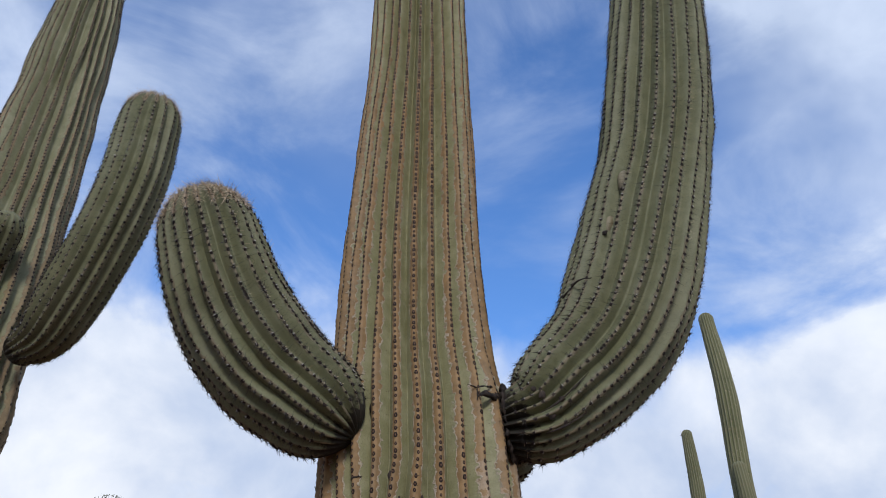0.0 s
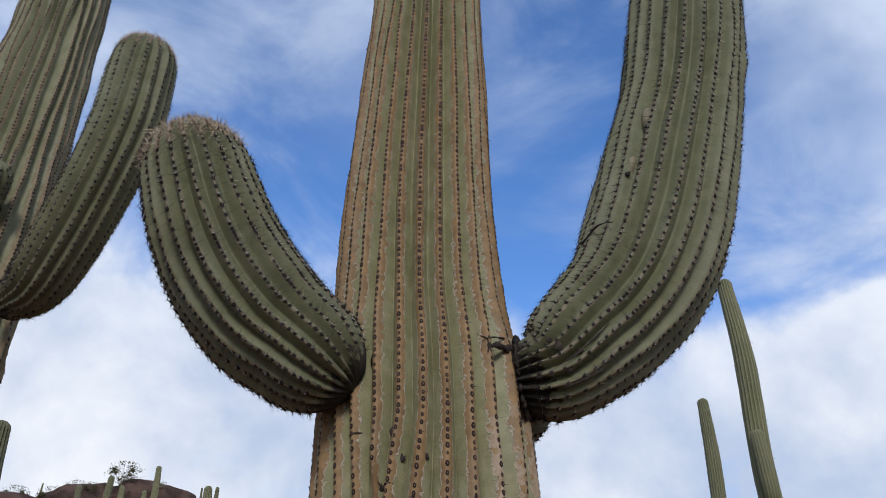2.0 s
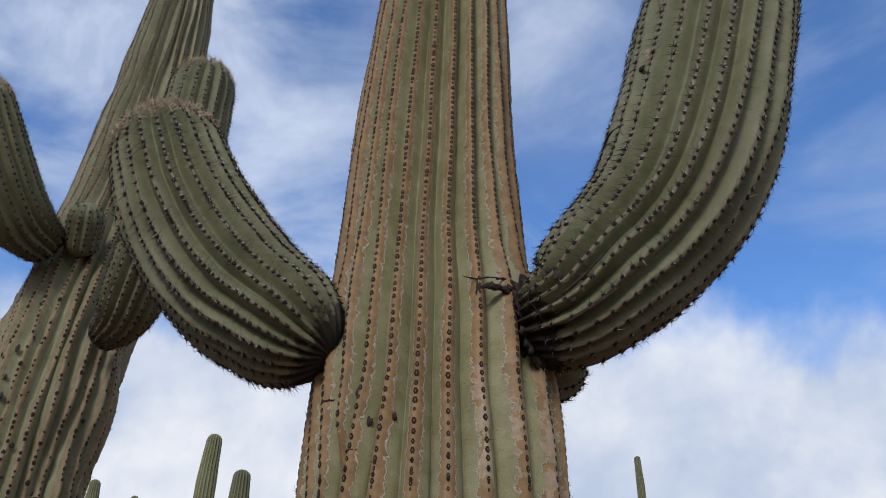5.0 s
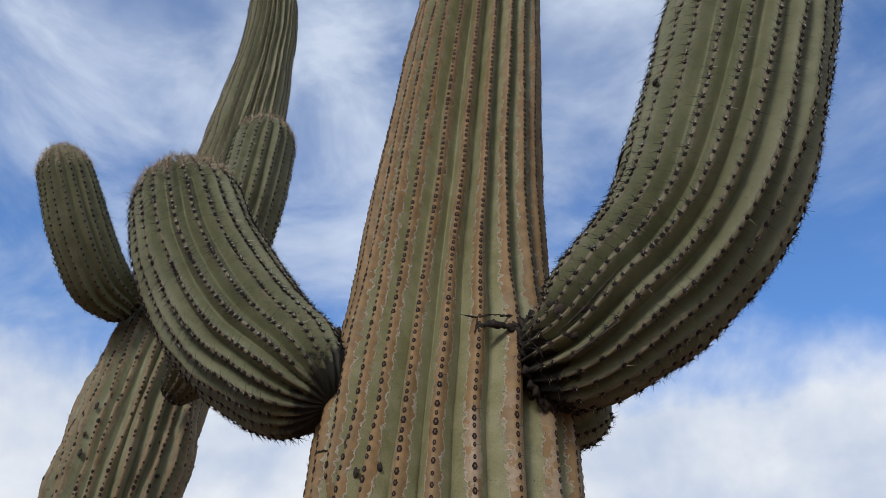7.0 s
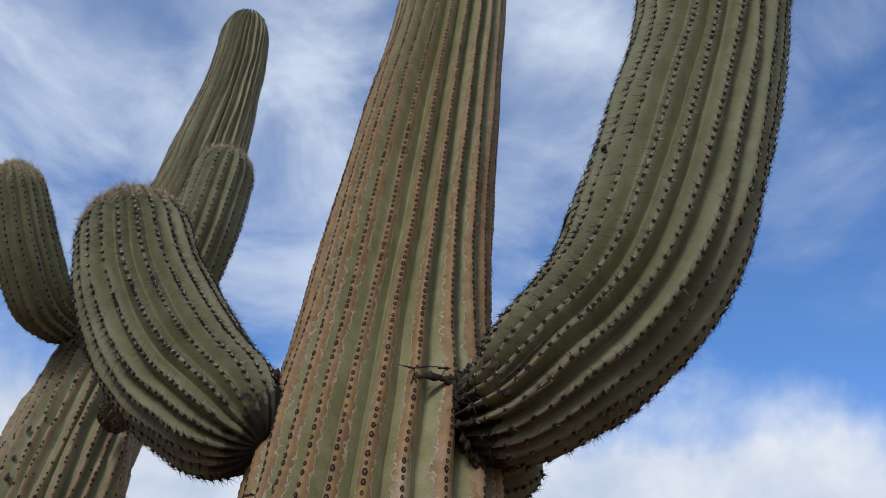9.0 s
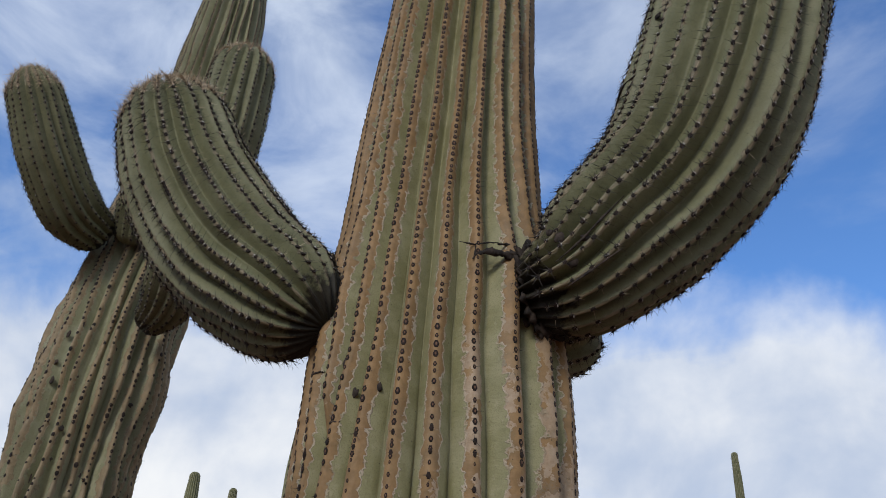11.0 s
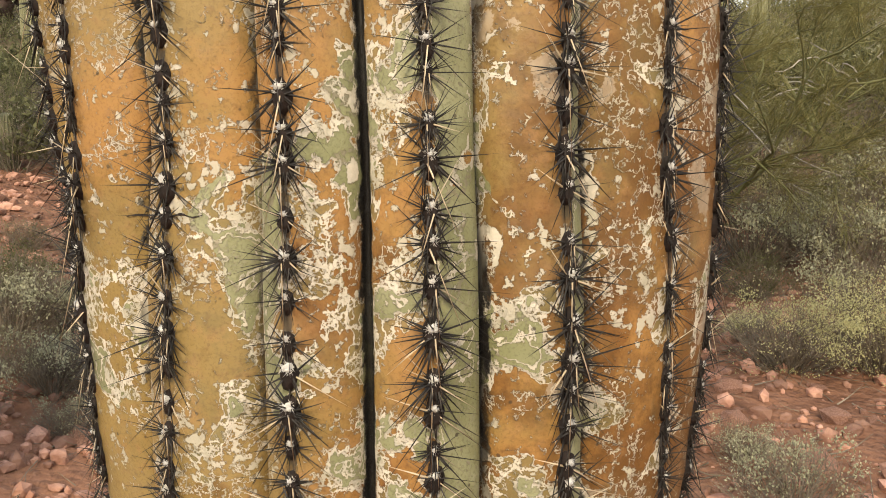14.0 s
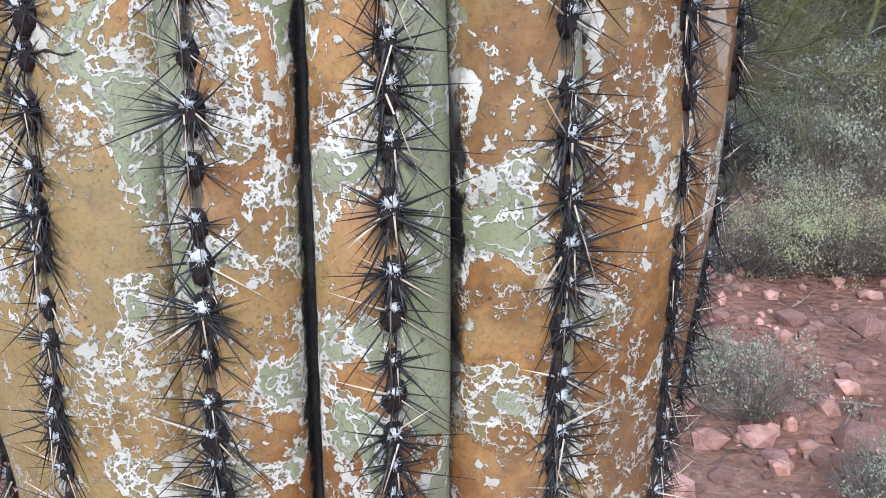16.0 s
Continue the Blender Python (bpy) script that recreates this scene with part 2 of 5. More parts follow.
    crust = n.ramp(n.m("SUBTRACT", clump, n.ramp(across, 0.28, 0.46, 0.84, 0.675)), 0.0, 0.012)
    rim_low = n.m("MULTIPLY", n.m("MAXIMUM", n.m("MAXIMUM", n.m("MAXIMUM", lip, net), crumbs), crust), lace)
    rim_high = n.m("SUBTRACT", 1.0, n.ramp(n.m("ABSOLUTE", n.m("SUBTRACT", f, 0.02)), 0.025, 0.055))
    rim = fade(rim_low, n.m("MULTIPLY", n.m("MULTIPLY", rim_high, n.ramp(swing, 0.38, 0.52, 0.35, 1.0)), n.ramp(up, 2.5, 4.2, 0.9, 0.25)))
    pale = n.mix(n.ramp(lacy, 0.35, 0.65), cream, tuple(x * 0.78 for x in cream))
    pale = n.mix(n.m("MULTIPLY", n.ramp(n.noise(co, 30.0, 6, 0.65), 0.46, 0.62), 0.5), pale, tuple((x + y) * 0.5 for x, y in zip(cream, green)))
    col = n.mix(n.m("MULTIPLY", n.ramp(n.m("ABSOLUTE", n.m("SUBTRACT", rim, 0.3)), 0.28, 0.05), 0.6), col, (0.09, 0.06, 0.03))
    col = n.mix(n.m("MULTIPLY", n.m("MULTIPLY", inside, n.ramp(high_f, 0.9, 0.1)), 0.6 * lace), col, tuple(0.5 * x + 0.4 * y for x, y in zip(green, cork_c)))
    pale = n.mix(n.m("MULTIPLY", high_f, 0.6), pale, tuple(0.35 * x + 0.4 * y for x, y in zip(cream, stripe_col)))
    col = n.mix(rim, col, pale)
    if bias > 0.5:                                # broad pale scaly patches of cork on one side of the trunk
        scaly = n.ramp(n.m("ADD", n.noise(co, 13.0, 7, 0.62), n.m("ADD", n.ramp(place.outputs[0], -0.02, 0.16, -0.16, 0.02), n.ramp(up, 1.28, 1.42, -0.10, 0.0))), 0.532, 0.544)
        scaly = n.m("MULTIPLY", n.m("MULTIPLY", scaly, n.ramp(up, 2.5, 2.2)), n.ramp(f, -0.06, 0.04))
        tint = n.mix(n.ramp(lacy, 0.35, 0.65), (0.47, 0.38, 0.285), (0.36, 0.27, 0.19))
        col = n.mix(n.m("MULTIPLY", scaly, 0.6), col, tint)
    # dark scurf along the crests between the areoles
    scurf = n.m("MULTIPLY", n.ramp(n.m("ADD", across, n.m("MULTIPLY", n.m("SUBTRACT", lacy, 0.5), 0.12)), 0.050, 0.020), n.ramp(n.noise(co, 40.0, 4), 0.38, 0.55, 0.0, 0.85))
    col = n.mix(n.m("MULTIPLY", n.m("MULTIPLY", scurf, cracks), n.ramp(high_f, 0.9, 0.1, 0.0, 1.0)), col, (0.035, 0.026, 0.020))
    # specks, and broken near-black lines along the grooves
    speck = n.ramp(n.cells(co, 42.0), 0.085, 0.05)
    col = n.mix(n.m("MULTIPLY", speck, 0.75), col, (0.05, 0.035, 0.025))
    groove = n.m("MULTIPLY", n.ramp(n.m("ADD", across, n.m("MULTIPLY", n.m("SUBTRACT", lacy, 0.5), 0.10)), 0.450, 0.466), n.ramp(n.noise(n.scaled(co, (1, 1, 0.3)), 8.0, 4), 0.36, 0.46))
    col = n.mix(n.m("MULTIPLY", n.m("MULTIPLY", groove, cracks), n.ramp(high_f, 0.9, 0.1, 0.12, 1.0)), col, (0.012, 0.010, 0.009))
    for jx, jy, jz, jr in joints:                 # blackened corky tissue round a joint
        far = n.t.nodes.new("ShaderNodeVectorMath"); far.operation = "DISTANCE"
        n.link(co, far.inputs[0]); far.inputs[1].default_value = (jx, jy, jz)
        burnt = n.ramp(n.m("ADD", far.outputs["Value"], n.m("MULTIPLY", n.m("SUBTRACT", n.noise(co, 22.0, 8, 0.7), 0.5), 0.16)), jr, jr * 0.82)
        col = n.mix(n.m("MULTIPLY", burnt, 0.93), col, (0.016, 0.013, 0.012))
    # thin wax film and dust, and fine cross wrinkles of the skin
    col = n.mix(n.m("MULTIPLY", n.ramp(n.noise(co, 5.0, 8, 0.68), 0.45, 0.70), 0.09), col, (0.36, 0.35, 0.29))
    col = n.mix(n.m("MULTIPLY", n.ramp(n.noise(co, 24.0, 8, 0.7), 0.54, 0.66), 0.22), col, tuple(x * 0.45 for x in green))
    wrinkle = n.noise(n.scaled(co, (0.35, 0.35, 1.6)), 70.0, 5, 0.6)
    h = n.m("ADD", n.m("ADD", n.m("ADD", n.m("MULTIPLY", rim, 0.8), n.m("MULTIPLY", n.m("MULTIPLY", wrinkle, high_f), 0.5)), n.m("MULTIPLY", fine, 0.35)), n.m("MULTIPLY", n.ramp(f, -0.05, 0.1), -0.35))
    return n.done(col, n.m("ADD", 0.54, n.m("MULTIPLY", rim, 0.3)), h, 0.85, 0.003)


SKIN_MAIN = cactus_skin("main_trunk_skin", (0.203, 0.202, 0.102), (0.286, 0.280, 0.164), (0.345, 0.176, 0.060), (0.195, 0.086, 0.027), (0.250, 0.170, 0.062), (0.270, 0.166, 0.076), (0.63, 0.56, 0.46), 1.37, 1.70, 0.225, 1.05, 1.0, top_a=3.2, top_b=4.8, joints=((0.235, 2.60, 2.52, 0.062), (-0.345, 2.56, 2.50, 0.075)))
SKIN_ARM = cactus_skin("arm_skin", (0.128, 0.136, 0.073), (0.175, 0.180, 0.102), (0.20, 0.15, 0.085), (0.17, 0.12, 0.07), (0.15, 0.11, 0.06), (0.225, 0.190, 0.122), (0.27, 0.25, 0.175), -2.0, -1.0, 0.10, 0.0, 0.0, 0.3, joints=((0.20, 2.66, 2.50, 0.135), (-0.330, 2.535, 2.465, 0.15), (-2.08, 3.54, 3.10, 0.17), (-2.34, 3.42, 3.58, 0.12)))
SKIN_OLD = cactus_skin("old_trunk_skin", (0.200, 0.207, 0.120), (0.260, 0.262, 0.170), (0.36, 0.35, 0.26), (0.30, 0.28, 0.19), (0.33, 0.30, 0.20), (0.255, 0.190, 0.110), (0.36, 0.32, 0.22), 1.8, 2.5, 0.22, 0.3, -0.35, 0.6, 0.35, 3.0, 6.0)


def plain(name, col_a, col_b, scale, rough=0.8, strength=0.4, distance=0.004, spread=0.0, island=False, leaf=0.0):
    n = Nodes(name, rough, 0.25)
    co = n.object_coord()
    col = n.mix(n.ramp(n.noise(co, scale, 5, 0.6), 0.35, 0.68), col_a, col_b)
    if spread:
        r = n.island() if island else n.random()
        col = n.mix(1.0, col, n.mix(r, (1 - spread,) * 3, (1 + spread * 0.6,) * 3), "MULTIPLY")
    mat = n.done(col, rough, n.noise(co, scale * 4, 4), strength, distance)
    if leaf:                                      # thin leaves let light through
        thin, both = n.t.nodes.new("ShaderNodeBsdfTranslucent"), n.t.nodes.new("ShaderNodeMixShader")
        n.link(col, thin.inputs[0]); both.inputs[0].default_value = leaf
        n.t.links.new(n.bsdf.outputs[0], both.inputs[1]); n.t.links.new(thin.outputs[0], both.inputs[2])
        n.t.links.new(both.outputs[0], n.t.nodes["Material Output"].inputs[0])
    return mat


def far_skin(name, k=1.0):
    n = Nodes(name, 0.7, 0.25)
    co = n.object_coord()
    col = n.mix(n.ramp(n.noise(co, 1.6, 5, 0.6), 0.35, 0.68), (0.105 * k, 0.112 * k, 0.056 * k), (0.150 * k, 0.150 * k, 0.082 * k))
    col = n.mix(n.ramp(n.m("ABSOLUTE", n.attr("rib")), 0.28, 0.05, 0.0, 0.6), col, (0.26 * k, 0.245 * k, 0.165 * k))      # grey spines along the crests
    col = n.mix(n.ramp(n.noise(n.scaled(co, (0.4, 0.4, 3.0)), 3.0, 4), 0.55, 0.75, 0.0, 0.3), col, (0.22, 0.17, 0.10))
    col = n.mix(n.ramp(n.attr("along"), 3.2, 0.8, 0.0, 0.5 * k), col, (0.30, 0.28, 0.16))                     # older, paler skin towards the foot
    col = n.mix(1.0, col, n.mix(n.random(), (0.8, 0.8, 0.8), (1.2, 1.2, 1.15)), "MULTIPLY")
    return n.done(col, 0.7, n.noise(co, 30, 4), 0.4, 0.01)


AREOLE = plain("areole", (0.010, 0.007, 0.006), (0.028, 0.017, 0.014), 60)
AREOLE_CORE = plain("areole_core", (0.09, 0.048, 0.03), (0.17, 0.095, 0.06), 80)
SPINE = plain("spine", (0.020, 0.018, 0.017), (0.062, 0.055, 0.050), 25, 0.6, spread=0.5, island=True)
SPINE_PALE = plain("pale_spine", (0.44, 0.34, 0.23), (0.60, 0.49, 0.36), 25, 0.6, spread=0.4, island=True)
WOOL = plain("wool", (0.62, 0.60, 0.57), (0.40, 0.38, 0.36), 400, 0.95, 0.8, 0.001)
SCAR = plain("scar", (0.016, 0.013, 0.012), (0.055, 0.040, 0.032), 45, 0.85, 0.8)
# near-black colour that paints the shade inside the nest hole
HOLE_SHADE = plain("hole_shade", (0.0015, 0.0013, 0.001), (0.003, 0.0025, 0.002), 20, 0.95)
ROCK = plain("red_rock", (0.045, 0.028, 0.022), (0.100, 0.060, 0.046), 1.6, 0.9, 0.8, 0.06)
STONE = plain("stone", (0.27, 0.130, 0.090), (0.43, 0.235, 0.170), 14, 0.9, 0.9, 0.012, spread=0.55, island=True)
TWIG = plain("twig", (0.11, 0.085, 0.06), (0.19, 0.155, 0.12), 20, 0.85, spread=0.3, island=True)
GREEN_BARK = plain("green_bark", (0.115, 0.118, 0.046), (0.18, 0.16, 0.078), 14, 0.75)
PV_TWIG = plain("green_twig", (0.180, 0.166, 0.058), (0.265, 0.232, 0.092), 3, 0.75, spread=0.45, island=True, leaf=0.4)
GREY_SAGE = plain("grey_sage_leaf", (0.30, 0.295, 0.190), (0.42, 0.40, 0.27), 5, 0.85, spread=0.45, island=True, leaf=0.4)
SAGE = plain("sage_leaf", (0.38, 0.36, 0.180), (0.48, 0.45, 0.25), 5, 0.85, spread=0.2, island=True, leaf=0.4)
OLIVE = plain("olive_leaf", (0.092, 0.094, 0.042), (0.145, 0.138, 0.066), 4, 0.85, spread=0.5, island=True, leaf=0.4)
STRAW = plain("straw_leaf", (0.16, 0.135, 0.075), (0.24, 0.205, 0.125), 5, 0.85, spread=0.4, island=True, leaf=0.4)
FAR_SKIN = far_skin("far_saguaro_skin")
YOUNG_SKIN = far_skin("young_saguaro_skin", 0.42)


def ground_material():
    n = Nodes("red_soil", 0.95, 0.15)
    co = n.object_coord()
    big, mid, fine = n.noise(co, 0.35, 4, 0.6), n.noise(co, 3.0, 5, 0.6), n.noise(co, 28.0, 5, 0.7)
    col = n.mix(n.ramp(mid, 0.3, 0.7), (0.155, 0.072, 0.045), (0.275, 0.133, 0.083))
    col = n.mix(n.m("MULTIPLY", n.ramp(big, 0.48, 0.66), 0.6), col, (0.185, 0.120, 0.075))
    col = n.mix(n.m("MULTIPLY", n.ramp(fine, 0.52, 0.72), 0.6), col, (0.35, 0.195, 0.135))
    col = n.mix(n.m("MULTIPLY", n.ramp(n.noise(co, 9.0, 6, 0.7), 0.52, 0.66), 0.55), col, (0.085, 0.042, 0.028))
    crumb = n.cells(co, 22.0)
    away = n.t.nodes.new("ShaderNodeVectorMath"); away.operation = "LENGTH"; n.link(co, away.inputs[0])
    dry = n.m("MULTIPLY", n.ramp(n.m("ADD", away.outputs["Value"], n.m("MULTIPLY", big, 6.0)), 12.5, 18.0), n.ramp(n.noise(co, 1.2, 5), 0.30, 0.50, 0.55, 0.9))
    col = n.mix(dry, col, n.mix(n.ramp(mid, 0.35, 0.65), (0.060, 0.052, 0.028), (0.105, 0.088, 0.050)))       # dry grass and litter on the far slope
    return n.done(col, 0.95, n.m("ADD", n.m("ADD", n.m("MULTIPLY", fine, 0.6), mid), n.m("MULTIPLY", crumb, -0.5)), 1.0, 0.04)


SOIL = ground_material()
DEAD_WOOD = plain("dead_wood", (0.26, 0.23, 0.18), (0.36, 0.33, 0.27), 8, 0.85)

# ---- mesh helpers ----
def mesh_of(name, verts, faces, mats, index=None, smooth=False):
    """A mesh from arrays: verts (n, 3), faces (m, 3 or 4)."""
    me = bpy.data.meshes.new(name)
    verts, faces = np.asarray(verts, float), np.asarray(faces, np.int32)
    k = faces.shape[1]
    me.vertices.add(len(verts)); me.vertices.foreach_set("co", verts.ravel())
    me.loops.add(faces.size); me.loops.foreach_set("vertex_index", faces.ravel())
    me.polygons.add(len(faces)); me.polygons.foreach_set("loop_start", np.arange(len(faces), dtype=np.int32) * k)
    for x in (mats if isinstance(mats, (list, tuple)) else [mats]):
        me.materials.append(x)
    if index is not None:
        me.polygons.foreach_set("material_index", np.asarray(index, np.int32))
    me.polygons.foreach_set("use_smooth", np.full(len(faces), smooth))
    me.update(calc_edges=True)
    me.validate()
    return me


def child(name, me, parent, label=""):
    ob = new(name, me)
    ob.parent = parent
    return tagged(ob, label=label) if label else ob


def spline(points, n):
    """Catmull-Rom through rows of any width, n steps a piece."""
    p = np.asarray(points, float)
    q = np.vstack([2 * p[0] - p[1], p, 2 * p[-1] - p[-2]])
    t = np.linspace(0, 1, n, endpoint=False)[:, None]
    out = [0.5 * (2 * b + (c - a) * t + (2 * a - 5 * b + 4 * c - d) * t ** 2 + (3 * b - a - 3 * c + d) * t ** 3) for a, b, c, d in (q[i:i + 4] for i in range(len(q) - 3))]
    return np.vstack(out + [p[-1:]])


def resample(path, step, dome=0.0, root=0.0):
    """Even steps along a path of x, y, z, r; dome and root: lengths of the rounded tip and the rounded lower end set on it."""
    s = spline(path, 24)
    d = np.r_[0, np.cumsum(np.linalg.norm(np.diff(s[:, :3], axis=0), axis=1))]
    at = np.linspace(0, d[-1], max(4, int(d[-1] / step)))
    rows = np.array([np.interp(at, d, s[:, k]) for k in range(4)]).T
    if dome:
        way = rows[-1, :3] - rows[-3, :3]
        way /= np.linalg.norm(way)
        a = np.linspace(0, math.pi / 2, 13)[1:]
        tip = np.c_[rows[-1, :3] + np.outer(np.sin(a) * dome, way), np.maximum(rows[-1, 3] * np.cos(a), 0.002)]
        rows = np.vstack([rows, tip])
        at = np.r_[at, at[-1] + np.sin(a) * dome]
    if root:
        way = rows[0, :3] - rows[2, :3]
        way /= np.linalg.norm(way)
        a = np.linspace(math.pi / 2, 0, 12)[:-1]
        end = np.c_[rows[0, :3] + np.outer(np.sin(a) * root, way), np.maximum(rows[0, 3] * np.cos(a), 0.002)]
        rows = np.vstack([end, rows])
        at = np.r_[root - np.sin(a) * root, at + root]
    return rows, at


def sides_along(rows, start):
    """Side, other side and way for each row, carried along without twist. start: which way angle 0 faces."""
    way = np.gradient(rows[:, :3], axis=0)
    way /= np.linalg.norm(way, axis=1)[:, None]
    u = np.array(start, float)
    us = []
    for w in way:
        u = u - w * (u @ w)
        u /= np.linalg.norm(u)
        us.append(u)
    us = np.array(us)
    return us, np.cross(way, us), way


P_ACROSS = np.array([-0.5, -0.475, -0.44, -0.37, -0.26, -0.14, -0.045, 0.045, 0.14, 0.26, 0.37, 0.44, 0.475])


def rib_drop(p, flat):
    """How far the skin drops from the crest (0) to the groove (1)."""
    p = np.abs(p)
    round_ = 0.85 * np.sin(np.pi * np.minimum(p, 0.5)) ** 2 + 0.15 * (2 * p) ** 1.4
    slab = 0.50 * (2 * p) ** 1.8 + 0.50 * np.clip((p - 0.43) / 0.06, 0, 1) ** 1.5
    return round_ * (1 - flat) + slab * flat


def ribbed_stem(name, path, ribs, mats, step, depth, dome=0.0, start=(0, -1, 0), angle=None, flat=lambda s: 0.0, lump=0.004, across=P_ACROSS, seed=0, root=0.0, wave=0.008, sway=1.0, rise=None):
    """A ribbed cactus stem. angle(k, along): where rib k stands, in radians. Returns the mesh and a function that gives the
    crest's place, normal and way at a rib and a length."""
    rng = np.random.default_rng(seed)
    rows, at = resample(path, step, dome, root)
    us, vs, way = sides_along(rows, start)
    m = len(across)
    angle = angle or (lambda k, s: 2 * np.pi * k / ribs + 0 * s)
    k = (np.arange(ribs)[:, None] + across[None]).ravel()
    th = np.array([angle(x, at) for x in k]).T                              # rows x columns
    ph = rng.uniform(0, 6.28, (ribs, 3))
    bend = sway * np.array([0.010 * np.sin(at * 2.1 + a) + 0.006 * np.sin(at * 5.3 + b) + 0.004 * np.sin(at * 11.0 + c) for a, b, c in ph]).T
    bend = np.repeat(bend, m, axis=1)
    fade = 1 - np.abs(np.tile(across, ribs)) * 1.2
    th = th + bend * fade * 1.2
    f = np.array([flat(s) for s in at])[:, None]
    p = np.tile(across, ribs)[None]
    drop = rib_drop(p, 0) * (1 - f) + rib_drop(p, 1) * f
    if rise:                                      # a rib that sinks away drops to the level of the grooves
        up = np.repeat(np.array([rise(x, at) for x in range(ribs)]).T, m, axis=1)
        drop = 1 - up * (1 - drop)
    girth = 1 + wave * (np.sin(at * 7.3 + seed) + 0.7 * np.sin(at * 13.1 + 2.1 * seed) + 0.8 * np.sin(at * 3.1 + seed * 0.7))
    R = (rows[:, 3] * girth)[:, None]
    swell = np.array([np.sin(at * 3.7 + c) + 0.6 * np.sin(at * 8.9 + 2 * a) for a, _, c in ph]).T
    fine = rng.normal(0, 1, (len(at), ribs))
    fine = (fine + np.roll(fine, 1, 0) + np.roll(fine, -1, 0)) / 3
    lump = np.array([lump(z) if callable(lump) else lump for z in rows[:, 2]])[:, None]
    swell = np.repeat(swell * lump + fine * lump * 0.35, m, axis=1) * fade
    deep = np.array([depth(z) if callable(depth) else depth for z in rows[:, 2]])[:, None]
    r = R - deep * np.minimum(1, R / 0.14) * drop + swell * np.minimum(1, R / 0.14)
    pts = rows[:, None, :3] + r[..., None] * (np.cos(th)[..., None] * us[:, None] + np.sin(th)[..., None] * vs[:, None])
    n, c = r.shape
    i, j = np.meshgrid(np.arange(n - 1), np.arange(c), indexing="ij")
    j2 = (j + 1) % c
    faces = np.stack([i * c + j, i * c + j2, (i + 1) * c + j2, (i + 1) * c + j], -1).reshape(-1, 4)
    me = mesh_of(name, pts.reshape(-1, 3), faces, mats, smooth=True)
    nxt = np.r_[across[1:], 0.5]
    lo, hi = np.tile(across, ribs)[j].ravel(), np.tile(nxt, ribs)[j].ravel()
    me.attributes.new("rib", "FLOAT", "CORNER").data.foreach_set("value", np.stack([lo, hi, hi, lo], -1).ravel())
    base = rows[0, 2]
    me.attributes.new("along", "FLOAT", "POINT").data.foreach_set("value", np.repeat(rows[:, 2], c))

    def crest(rib, s):
        """Place, outward normal and way at length s on a crest."""
        col = lambda a: np.array([np.interp(s, at, a[:, x]) for x in range(3)]).T
        ja, jb = rib * m + m // 2, rib * m + m // 2 + 1
        q = (pts[:, ja] + pts[:, jb]) / 2
        o, w = col(q), col(way)
        nrm = o - col(rows[:, :3])
        nrm -= w * (nrm * w).sum(1)[:, None]
        nrm /= np.maximum(np.linalg.norm(nrm, axis=1), 1e-6)[:, None]
        return o, nrm, w
    return me, crest, at


